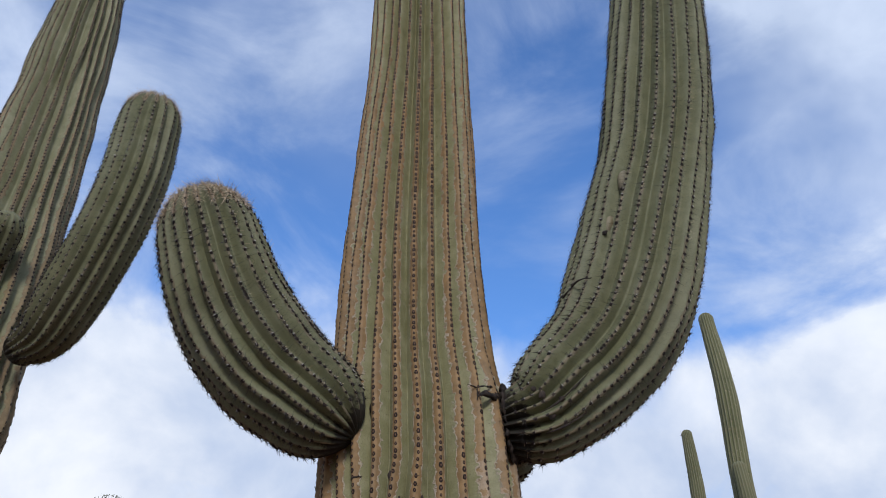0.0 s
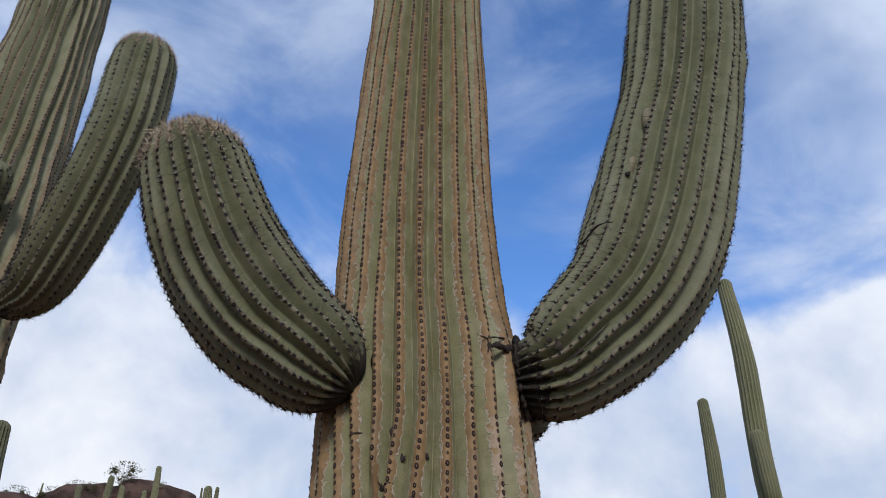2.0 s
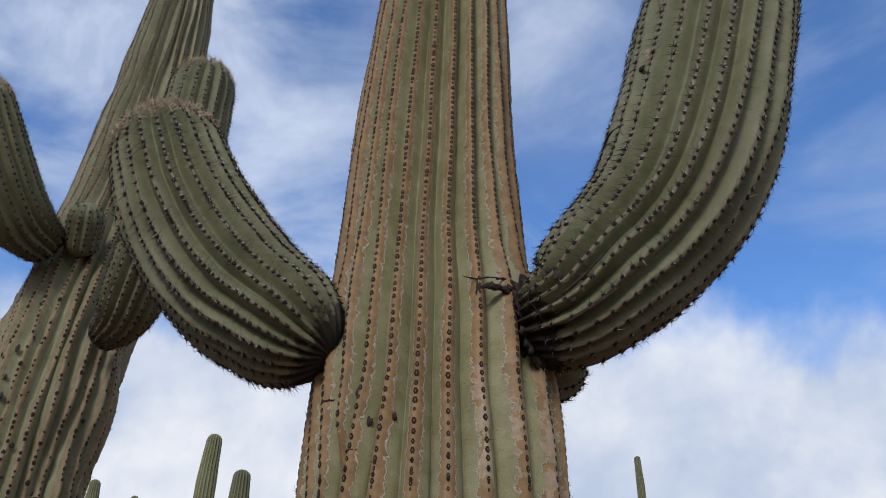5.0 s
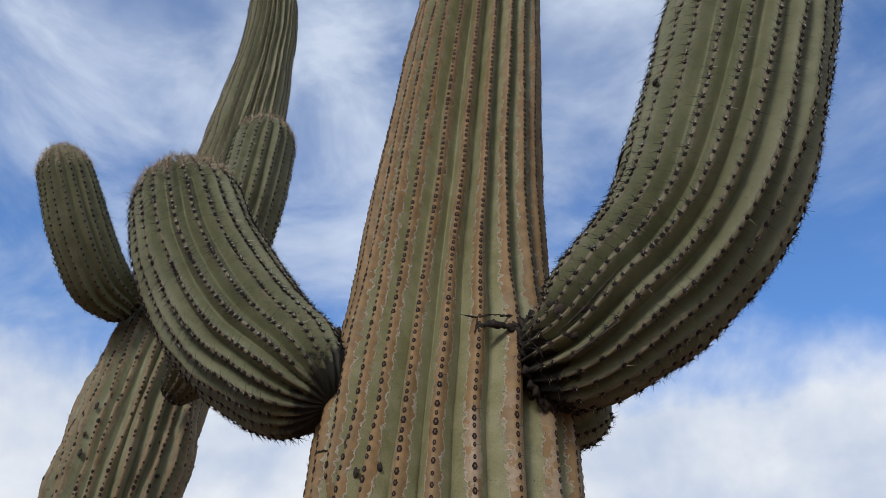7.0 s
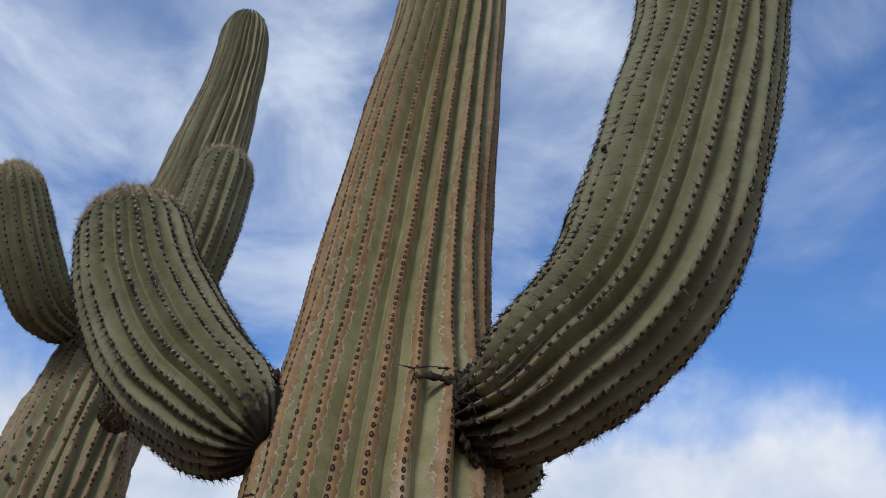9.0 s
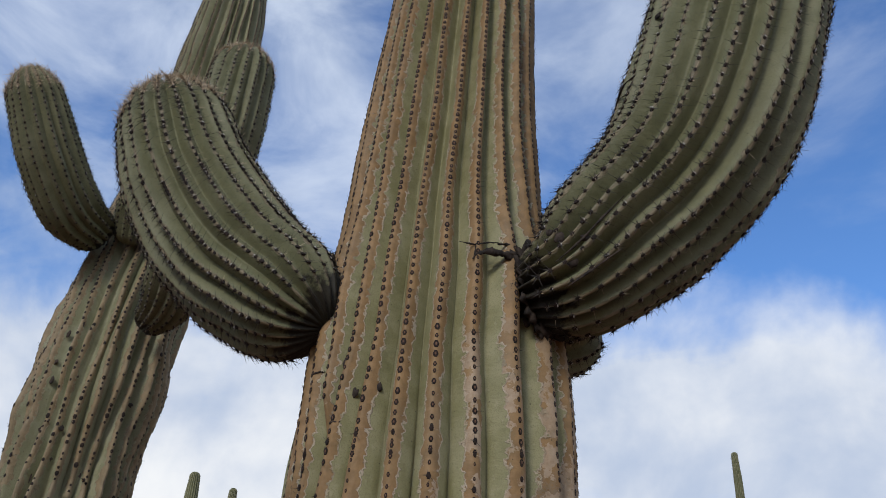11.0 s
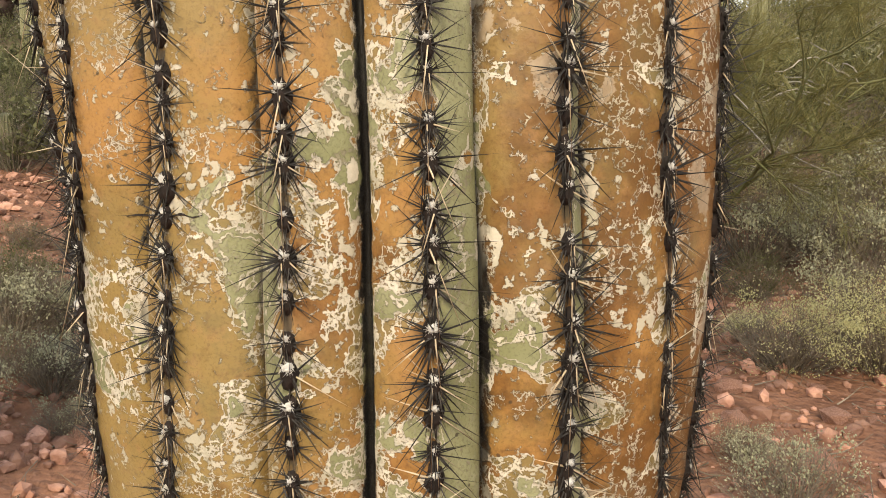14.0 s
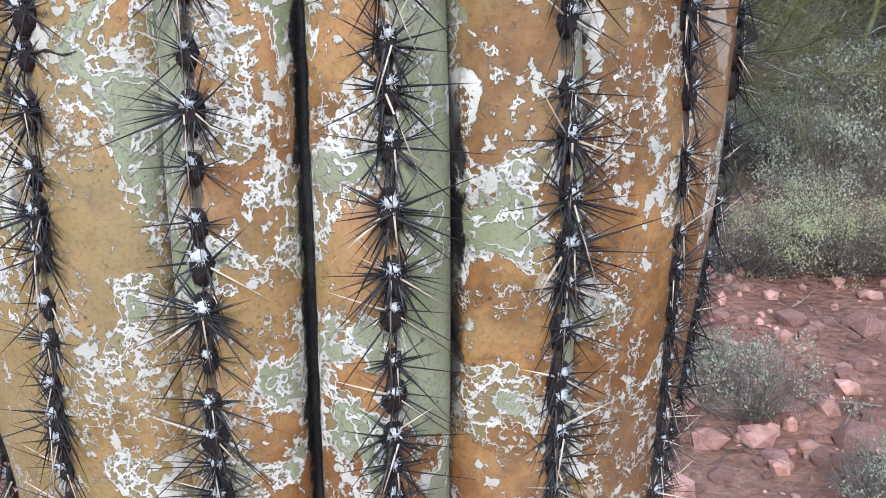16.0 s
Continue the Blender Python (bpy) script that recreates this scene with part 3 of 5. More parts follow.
def areole_mesh(rng, spines, short, long_, thick, pad, wool, droop=0.35, low=1.0, pale=0.07, ring=6, long_pad=1.15, drape=0, core=None):
    """One areole: a dark lumpy pad, a tuft of wool and spines. z points out of the skin, y up the rib."""
    v, f, idx = [], [], []
    levels = ((-0.25, 1.0), (0.3, 0.92), (0.62, 0.55)) if ring > 6 else ((-0.2, 1.0), (0.45, 0.8)) if core is None else ((-0.2, 1.0), (0.40, 0.84), (0.42, 0.36))
    wob = 1 + (rng.normal(0, 0.10, ring) if ring > 6 else np.zeros(ring))
    for z, r in levels:
        for k in range(ring):
            a = 2 * math.pi * k / ring
            q = r * wob[k] * (1 + (rng.normal(0, 0.08) if ring > 6 else 0))
            v.append((pad * q * 0.8 * math.cos(a), pad * q * long_pad * math.sin(a), pad * z * low * (1 + (rng.normal(0, 0.14) if ring > 6 else 0))))
    v.append((0, 0, pad * 0.75 * low))
    top = (len(levels) - 1) * ring
    for k in range(ring):
        b = (k + 1) % ring
        for i in range(len(levels) - 1):
            f += [(i * ring + k, i * ring + b, (i + 1) * ring + b), (i * ring + k, (i + 1) * ring + b, (i + 1) * ring + k)]
            idx += [0, 0]
        f.append((top + k, top + b, top + ring)); idx.append(0 if core is None else core)

    def hair(o, d, ln, th, mat):
        s = np.cross(d, (0.3, 0.2, 1)); s /= np.linalg.norm(s)
        t = np.cross(d, s)
        b = len(v)
        for q in range(3):
            w = 2 * math.pi * q / 3
            v.append(tuple(o + th * (math.cos(w) * s + math.sin(w) * t)))
        v.append(tuple(o + d * ln))
        f.extend([(b, b + 1, b + 3), (b + 1, b + 2, b + 3), (b + 2, b, b + 3)])
        idx.extend([mat] * 3)
    if wool and ring > 6:                         # a mound of white wool at the upper end of the pad, with a fuzzy edge
        b, q = len(v), 9
        wide = rng.uniform(0.34, 0.56)
        for z, r in ((0.25, 1.0), (0.62, 0.86), (0.86, 0.5)):
            for k in range(q):
                a = 2 * math.pi * k / q
                e = wide * r * (1 + rng.normal(0, 0.13))
                v.append((pad * e * math.cos(a), pad * (0.5 + e * 0.85 * math.sin(a)), pad * z * (1 + rng.normal(0, 0.07))))
        v.append((0, pad * 0.5, pad * 0.92))
        for k in range(q):
            k2 = (k + 1) % q
            for i in range(2):
                f.extend([(b + i * q + k, b + i * q + k2, b + (i + 1) * q + k2), (b + i * q + k, b + (i + 1) * q + k2, b + (i + 1) * q + k)])
                idx.extend([2, 2])
            f.append((b + 2 * q + k, b + 2 * q + k2, b + 3 * q)); idx.append(2)
        for k in range(46):
            a, e = rng.uniform(0, 6.28), wide * math.sqrt(rng.random())
            o = np.array([e * math.cos(a), 0.5 + e * math.sin(a), 0.55]) * pad
            d = np.array([math.cos(a) * e * 1.6, math.sin(a) * e * 1.6, 0.75]) + rng.normal(0, 0.35, 3); d /= np.linalg.norm(d)
            hair(o, d, pad * rng.uniform(0.25, 0.6), pad * rng.uniform(0.03, 0.06), 2)
    elif wool:
        for k in range(6):
            d = np.array([rng.normal(0, 0.7), rng.normal(0.4, 0.6), 1.0]); d /= np.linalg.norm(d)
            o = np.array([rng.normal(0, 0.26), 0.55 + rng.normal(0, 0.24), 0.5]) * pad
            hair(o, d, pad * rng.uniform(0.3, 0.7), pad * rng.uniform(0.12, 0.24), 2)
    for k in range(drape):                        # long pale bristles that hang down
        d = np.array([rng.normal(0, 0.28), -1.0, abs(rng.normal(0.12, 0.12))]); d /= np.linalg.norm(d)
        hair(np.array([rng.normal(0, 0.3), -0.2, 0.7]) * pad, d, long_ * rng.uniform(0.8, 1.7), thick * 0.8, 3)
    for k in range(spines):
        a = 2 * math.pi * (k + rng.uniform(-0.7, 0.7)) / max(spines, 1)
        lift = abs(rng.normal(0.25, 0.45)) + 0.06
        d = np.array([math.cos(a), math.sin(a) - droop * rng.uniform(0, 1.6), lift])
        d /= np.linalg.norm(d)
        ln = short + (long_ - short) * 0.8 * rng.random() ** 1.1 if k % 6 else rng.uniform(0.7, 1.3) * long_
        o = np.array([d[0], d[1], 0.6]) * pad * 0.5 + rng.normal(0, 0.16, 3) * pad * (ring > 6)
        hair(o, d, ln, thick * rng.uniform(0.65, 1.2), 3 if rng.random() < pale else 1)
    return np.array(v), np.array(f), np.array(idx)


AREOLE_MATS = [AREOLE, SPINE, WOOL, SPINE_PALE, AREOLE_CORE]


def placed(templates, spots, rng, size=(0.8, 1.2), by_height=None):
    """Many areoles in one mesh: spots are (place, normal, way) arrays."""
    V, F, I, off = [], [], [], 0
    o, n, w = (np.concatenate(x) for x in zip(*spots))
    which = rng.integers(0, len(templates), len(o))
    sc = rng.uniform(*size, len(o))
    if by_height:
        sc = sc * np.interp(o[:, 2], *by_height)
    side = np.cross(w, n)
    for q, (tv, tf, ti) in enumerate(templates):
        s = np.where(which == q)[0]
        if not len(s):
            continue
        local = tv[None] * sc[s][:, None, None]
        pts = o[s][:, None] + local[..., :1] * side[s][:, None] + local[..., 1:2] * w[s][:, None] + local[..., 2:] * n[s][:, None]
        V.append(pts.reshape(-1, 3))
        F.append((tf[None] + (np.arange(len(s)) * len(tv))[:, None, None] + off).reshape(-1, 3))
        I.append(np.tile(ti, len(s)))
        off += len(s) * len(tv)
    return np.concatenate(V), np.concatenate(F), np.concatenate(I)


def areoles_on(crest, at, ribs, gap, lo, hi, rng, jitter=0.15, keep=None, rise=None):
    spots = []
    for k in range(ribs):
        s = np.arange(lo + rng.uniform(0, gap), hi, gap)
        s = s + rng.uniform(-jitter, jitter, len(s)) * gap
        if rise:
            s = s[rise(k, s) > 0.85]
        o, n, w = crest(k, s)
        if keep is not None:
            ok = keep(o, n)
            o, n, w = o[ok], n[ok], w[ok]
        spots.append((o, n, w))
    return spots


# ---- ground ----
H_R = [0, 2, 5, 8, 13, 20, 26, 30, 34, 38, 45, 55, 75, 120, 300, 1000, 4000]
H_Z = [0, 0.03, 0.13, 0.5, 1.6, 2.6, 3.4, 4.4, 5.8, 7.1, 8.8, 9.4, 9.0, 6.0, 2.0, 0.0, -5.0]


def ground_z(x, y):
    """Height of the ground: a hillside that rises ahead and falls away gently behind."""
    x, y = np.asarray(x, float), np.asarray(y, float)
    r = np.hypot(x, y)
    h = sum(np.interp(np.maximum(r * s, 0), H_R, H_Z) for s in (0.92, 0.96, 1.0, 1.04, 1.08)) / 5
    w = np.clip((y / np.maximum(r, 0.5) + 0.35) / 0.9, -0.15, 1)
    left = 0.35 * np.clip((-x - 1.5) / 4, 0, 1) * np.clip(1 - (r - 9) / 10, 0, 1)
    bumps = 0.05 * np.sin(x * 1.3 + 0.7) * np.sin(y * 1.1 + 2.0) + 0.02 * np.sin(x * 3.1 + y * 2.3) + 0.012 * np.sin(x * 7.3 - y * 5.9)
    return h * w + left * w + bumps * np.clip(r / 3, 0, 1) + 0.4 * np.sin(x * 0.13 + 1) * np.sin(y * 0.11) * np.clip((r - 15) / 20, 0, 1)


def build_ground():
    radii = np.r_[0.05, np.geomspace(0.3, 60, 150), np.geomspace(64, 4000, 40)]
    seg = 320
    a = np.linspace(0, 2 * np.pi, seg, endpoint=False)
    x = (radii[:, None] * np.sin(a)).ravel()
    y = (radii[:, None] * np.cos(a)).ravel()
    i, j = np.meshgrid(np.arange(len(radii) - 1), np.arange(seg), indexing="ij")
    j2 = (j + 1) % seg
    f = np.stack([i * seg + j, (i + 1) * seg + j, (i + 1) * seg + j2, i * seg + j2], -1).reshape(-1, 4)
    ob = new("ground", mesh_of("ground", np.c_[x, y, ground_z(x, y)], f, SOIL, smooth=True))
    tagged(ob, "dry red stony desert soil rising into a brushy hillside", "ground", kind="structure")


build_ground()

# ---- the main saguaro ----
TRUNK = [(-0.03, 2.72, -0.05, 0.27), (-0.040, 2.70, 0.4, 0.272), (-0.050, 2.70, 0.8, 0.278), (-0.050, 2.690, 1.05, 0.302), (-0.044, 2.676, 1.3, 0.314), (-0.059, 2.692, 1.6, 0.331), (-0.077, 2.725, 1.9, 0.341), (-0.088, 2.733, 2.2, 0.340),
         (-0.104, 2.751, 2.5, 0.322), (-0.129, 2.780, 2.8, 0.288), (-0.147, 2.820, 3.2, 0.272), (-0.155, 2.864, 3.7, 0.257), (-0.163, 2.927, 4.3, 0.234), (-0.176, 2.986, 5.0, 0.228), (-0.18, 3.03, 5.8, 0.21), (-0.18, 3.05, 6.6, 0.18)]
RIBS = 24


RIB_Z = (0.95, 1.12, 1.23, 1.32, 1.45, 1.75, 2.05, 2.3, 2.6, 3.1, 4.3)
RIB_AT = {-5: (-86, -82, -78, -72, -64, -47, -42, -46, -50, -50, -43), -4: (-70, -66, -61.5, -56, -49, -33.5, -30, -35.5, -39.2, -37.6, -31),
          -3: (-60, -56, -53, -45, -40, -29, -22.6, -21.5, -24.4, -24, -21), -2: (-50, -46, -43, -34, -31, -23.6, -16, -10.4, -10.7, -10.7, -8.6),
          -1: (-20.5, -18.6, -17.0, -14.0, -12.2, -7.7, -3, 1.6, 2.2, 3.5, 3.4), 0: (2.4, 2.4, 2.8, 3.9, 4.6, 8.3, 11.2, 12.8, 14.5, 17.6, 17.1),
          1: (22.2, 22, 21.6, 21.7, 21.9, 23.7, 24.9, 25.1, 27.8, 31.4, 30.4), 2: (43.5, 41.7, 40.5, 39, 39.7, 40.1, 39.6, 38.8, 42.2, 45.5, 45),
          3: (67, 64.8, 62.4, 59, 59.3, 58.4, 57.6, 55.5, 61, 59.5, 60), 4: (93, 87.7, 83.5, 80, 81.2, 81.5, 77.5, 78.8, 80, 74, 74)}
GROOVE_AT = {-2: 0.62, -1: 0.71, 0: 0.54, 1: 0.435, 2: 0.28, 3: 0.27}          # share of the way to the next crest, low down


def crest_bearing(k, z):
    """Bearing of crest k in degrees (0 faces -y, positive towards +x); the ribs behind share what is left evenly."""
    turns, q = divmod(k + 5, RIBS)
    q -= 5
    if q <= 4:
        b = np.interp(z, RIB_Z, RIB_AT[q])
    else:
        a, c = np.interp(z, RIB_Z, RIB_AT[4]), 360 + np.interp(z, RIB_Z, RIB_AT[-5])
        b = a + (c - a) * (q - 4) / (RIBS - 9)
    return b + 360 * turns


def trunk_angle(k, s):
    """Where the skin stands at rib k (whole numbers on the crests, halves in the grooves)."""
    z = s - 0.05
    z = (np.interp(z - 0.08, s, z) + z + np.interp(z + 0.08, s, z)) / 3 if np.ndim(z) else z
    k = k + 1
    lo = math.floor(k)
    a, c = crest_bearing(lo, z), crest_bearing(lo + 1, z)
    share = np.interp(z, [1.5, 2.4], [GROOVE_AT.get((lo + 5) % RIBS - 5, 0.5), 0.5])
    g = a + (c - a) * share
    t = k - lo
    return np.radians(a + (g - a) * t * 2 if t <= 0.5 else g + (c - g) * (t - 0.5) * 2)


def trunk_rise(k, s):
    """How far rib k stands out: one rib of the near face ends in a fold and is gone below it."""
    return np.interp(s - 0.05, [2.08, 2.22], [0.0, 1.0]) if (k + 1 + 5) % RIBS - 5 == -3 else 1.0 + 0 * s


def stem_part(name, parent, path, ribs, skin, step, depth, label, templates, gap, dome, start=(0, -1, 0), angle=None, flat=lambda s: 0.0,
              first=0.05, lump=0.004, seed=1, keep=None, across=P_ACROSS, root=0.0, wave=0.008, sway=1.0, tip=False, upper=None, rise=None):
    """A stem as a part, with its areoles joined into one part under it."""
    me, crest, at = ribbed_stem(name, path, ribs, skin, step, depth, dome, start, angle, flat, lump, across, seed, root, wave, sway, rise)
    ob = child(name, me, parent, label)
    rng = np.random.default_rng(seed + 50)
    spots = areoles_on(crest, at, ribs, gap, first, at[-1] - (0.07 if tip else 0.012), rng, keep=keep, rise=rise)
    if tip:                                       # a dense pale fur of young spines on the growing tip
        spots_tip = areoles_on(crest, at, ribs, gap * 0.6, at[-1] - 0.13, at[-1] - 0.003, rng)
        v, f, i = placed(TIP_TUFT, spots_tip, rng)
        tagged(child("spines", mesh_of("spines", v, f, AREOLE_MATS, i), ob, "pale young spines"), kind="stuff")
    if upper:                                     # other areoles above a height
        cutoff = [(sp_o[:, 2] > upper[1], (sp_o, sp_n, sp_w)) for sp_o, sp_n, sp_w in spots]
        v, f, i = placed(upper[0], [tuple(x[hi] for x in q) for hi, q in cutoff], rng)
        tagged(child("spines", mesh_of("spines", v, f, AREOLE_MATS, i), ob), kind="stuff")
        spots = [tuple(x[~hi] for x in q) for hi, q in cutoff]
    v, f, i = placed(templates, spots, rng)
    sp = child("spines", mesh_of("spines", v, f, AREOLE_MATS, i), ob)
    tagged(sp, kind="stuff")
    return ob, crest, at


rng = np.random.default_rng(4)
WORN = [areole_mesh(rng, n, 0.006, 0.016, 0.0006, p, False, low=0.45, core=4, long_pad=1.3) for n, p in ((0, 0.0066), (1, 0.0058), (0, 0.0072), (2, 0.0062), (0, 0.0055), (0, 0.0068))]          # old areoles that lost their spines
MID_TUFT = [areole_mesh(rng, n, 0.010, 0.030, 0.0009, 0.0098, n > 8, 0.3, low=0.8, long_pad=1.3, pale=0.1) for n in (2, 5, 1, 9, 4, 13, 7, 11)]      # heavy pads with few spines left
ARM_TUFT = [areole_mesh(rng, n, 0.008, 0.028, 0.00085, 0.0064, n % 3 == 0, 0.12, low=0.75) for n in (9, 12, 10, 8, 11)]
POCKED = [areole_mesh(rng, n, 0.006, 0.012, 0.0007, p, False, low=0.3) for n, p in ((0, 0.0065), (3, 0.0085), (0, 0.007), (4, 0.008), (0, 0.0105), (2, 0.006))]
OLD_TUFT = [areole_mesh(rng, n, 0.008, 0.020, 0.0008, 0.0070, False, 0.1, low=0.6) for n in (6, 8, 5, 7)]
TIP_TUFT = [areole_mesh(rng, n, 0.012, 0.036, 0.0010, 0.004, True, 0.0, pale=0.9) for n in (14, 17, 19)]
TIP_TUFT = [(v, f, np.where(i == 0, 3, i)) for v, f, i in TIP_TUFT]
LONG_TUFT = [areole_mesh(rng, n, 0.012, 0.044, 0.00085, 0.0080, n % 4 != 3, 0.30, ring=9, long_pad=1.4, pale=0.05, drape=n // 24) for n in (37, 42, 30, 20, 28, 46, 18, 34, 9, 26)]

saguaro = tagged(new("saguaro"), "tall saguaro cactus with two upturned arms and bark-scarred ribs", "cactus")


def not_near_face(o, n):
    """The stretch of the trunk whose areoles are parts of their own is left out."""
    return ~((o[:, 2] > NEAR_LO) & (o[:, 2] < NEAR_HI) & (n[:, 1] < 0.25)) & (o[:, 2] > 2.05)


NEAR_LO, NEAR_HI = 1.06, 1.55
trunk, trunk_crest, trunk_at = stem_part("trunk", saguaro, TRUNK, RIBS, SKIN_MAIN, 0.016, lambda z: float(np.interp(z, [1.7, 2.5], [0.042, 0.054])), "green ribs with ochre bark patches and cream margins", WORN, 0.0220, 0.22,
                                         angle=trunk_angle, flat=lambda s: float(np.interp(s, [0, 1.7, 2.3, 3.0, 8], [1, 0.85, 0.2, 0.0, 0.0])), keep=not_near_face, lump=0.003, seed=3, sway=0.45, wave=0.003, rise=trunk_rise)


SHORTER = ((1.35, 1.55, 1.8), (1.0, 0.80, 0.62))     # spines grow shorter up the trunk


def lower_spines():
    """Long-spined areoles low on the trunk: the nearest are parts of their own, the rest one mesh."""
    rng = np.random.default_rng(21)
    spots = areoles_on(trunk_crest, trunk_at, RIBS, 0.0240, 0.1, 2.16, rng, 0.18, rise=trunk_rise)
    o, n, w = (np.concatenate(x) for x in zip(*spots))
    near = (o[:, 2] > NEAR_LO) & (o[:, 2] < NEAR_HI) & (n[:, 1] < 0.25) & (n[:, 0] > -0.85)
    meshes = [mesh_of("spine_cluster", v, f, AREOLE_MATS, i, True) for v, f, i in LONG_TUFT]
    pick = np.where(near)[0][:300]
    rest = np.setdiff1d(np.arange(len(o)), pick)
    mid, thin = o[rest][:, 2] + rng.normal(0, 0.07, len(rest)) > 1.60, o[rest][:, 2] > 1.92
    mid |= thin
    grp = [(LONG_TUFT, rest[~mid]), (MID_TUFT, rest[mid & ~thin]), (MID_TUFT[:3] + WORN, rest[thin])]
    for q, (tpl, sel) in enumerate(grp):
        v, f, i = placed(tpl, [(o[sel], n[sel], w[sel])], rng, by_height=SHORTER)
        tagged(child("spines", mesh_of("spines", v, f, AREOLE_MATS, i), trunk), kind="stuff")
    for k in pick:
        ob = child("spine_cluster", meshes[rng.integers(len(meshes))], trunk)
        side = np.cross(w[k], n[k])
        sc = rng.uniform(0.8, 1.2) * float(np.interp(o[k][2], *SHORTER))
        ob.matrix_basis = Matrix([[*(x * sc), t] for x, t in zip(np.array([side, w[k], n[k]]).T, o[k])] + [[0, 0, 0, 1]])


ARM_R = [(0.150, 2.672, 2.515, 0.075), (0.225, 2.668, 2.528, 0.118), (0.305, 2.668, 2.552, 0.156), (0.400, 2.688, 2.645, 0.194), (0.485, 2.715, 2.735, 0.210), (0.587, 2.726, 2.872, 0.222), (0.672, 2.730, 3.073, 0.237), (0.749, 2.746, 3.351, 0.241),
         (0.837, 2.765, 3.695, 0.231), (0.906, 2.777, 4.140, 0.231), (0.963, 2.792, 4.698, 0.205), (1.012, 2.812, 5.370, 0.170)]
ARM_L = [(-0.455, 2.482, 2.540, 0.172), (-0.550, 2.472, 2.612, 0.190), (-0.635, 2.450, 2.705, 0.194), (-0.700, 2.425, 2.800, 0.190), (-0.753, 2.380, 2.907, 0.180), (-0.793, 2.357, 3.014, 0.171)]
BUD = [(0.16, 2.84, 2.46, 0.10), (0.20, 2.86, 2.48, 0.105)]
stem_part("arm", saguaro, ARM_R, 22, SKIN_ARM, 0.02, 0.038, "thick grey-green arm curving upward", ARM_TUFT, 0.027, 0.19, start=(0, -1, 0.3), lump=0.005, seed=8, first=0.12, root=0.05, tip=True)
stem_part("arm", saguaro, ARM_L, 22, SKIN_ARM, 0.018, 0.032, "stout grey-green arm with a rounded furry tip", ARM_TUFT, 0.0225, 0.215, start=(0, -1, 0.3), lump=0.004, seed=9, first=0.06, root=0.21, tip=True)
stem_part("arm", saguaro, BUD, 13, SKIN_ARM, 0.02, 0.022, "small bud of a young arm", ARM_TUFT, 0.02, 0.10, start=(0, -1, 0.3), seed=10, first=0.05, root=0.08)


def lumpy(name, parent, at_, normal, w, h, d, mat, seed, label="", ring=14, rows=7, rough=0.25):
    """A lumpy scab that sits in the skin: a flattened dome with an uneven edge."""
    rng = np.random.default_rng(seed)
    nrm = Vector(normal).normalized()
    side = Vector((0, 0, 1)).cross(nrm).normalized()
    up = nrm.cross(side)
    v, f = [], []
    edge = 1 + rng.normal(0, rough, ring)
    for i in range(rows):
        a = i / (rows - 1) * math.pi / 2
        for k in range(ring):
            b = 2 * math.pi * k / ring
            q = math.cos(a) * edge[k]
            wob = 1 + rng.normal(0, rough * 0.4)
            v.append(Vector(at_) + side * (w * q * math.cos(b)) + up * (h * q * math.sin(b)) + nrm * (d * (math.sin(a) * wob - 0.25)))
    for i in range(rows - 1):
        for k in range(ring):
            k2 = (k + 1) % ring
            f.append((i * ring + k, i * ring + k2, (i + 1) * ring + k2, (i + 1) * ring + k))
    return child(name, mesh_of(name, [tuple(x) for x in v], f, mat, smooth=True), parent, label)


def ring_scar(parent, centre, way, radius, thick, seed, label):
    """The dark corky tissue where an arm joins the trunk: an uneven, broken ring of ridges."""
    rng = np.random.default_rng(seed)
    w = Vector(way).normalized()
    s = w.cross(Vector((0, 0, 1))).normalized()
    u = s.cross(w)
    big, small = 96, 8
    v, f = [], []
    ph = rng.uniform(0, 6.28, 4)
    for i in range(big):
        a = 2 * math.pi * i / big
        out = s * math.cos(a) + u * math.sin(a)
        r = radius * (1 + 0.10 * math.sin(3 * a + ph[0]) + 0.07 * math.sin(7 * a + ph[1]) + rng.normal(0, 0.05))
        tk = thick * max(0.12, 0.5 + 0.5 * math.sin(5 * a + ph[2]) * math.sin(11 * a + ph[3]) + rng.normal(0, 0.3))
        for k in range(small):
            b = 2 * math.pi * k / small
            v.append(tuple(Vector(centre) + out * (r + tk * 1.6 * math.cos(b)) + w * (tk * 0.9 * math.sin(b) + rng.normal(0, thick * 0.15))))
    for i in range(big):
        for k in range(small):
            i2, k2 = (i + 1) % big, (k + 1) % small
            f.append((i * small + k, i2 * small + k, i2 * small + k2, i * small + k2))
    child("collar", mesh_of("collar", v, f, SCAR, smooth=True), parent, label)


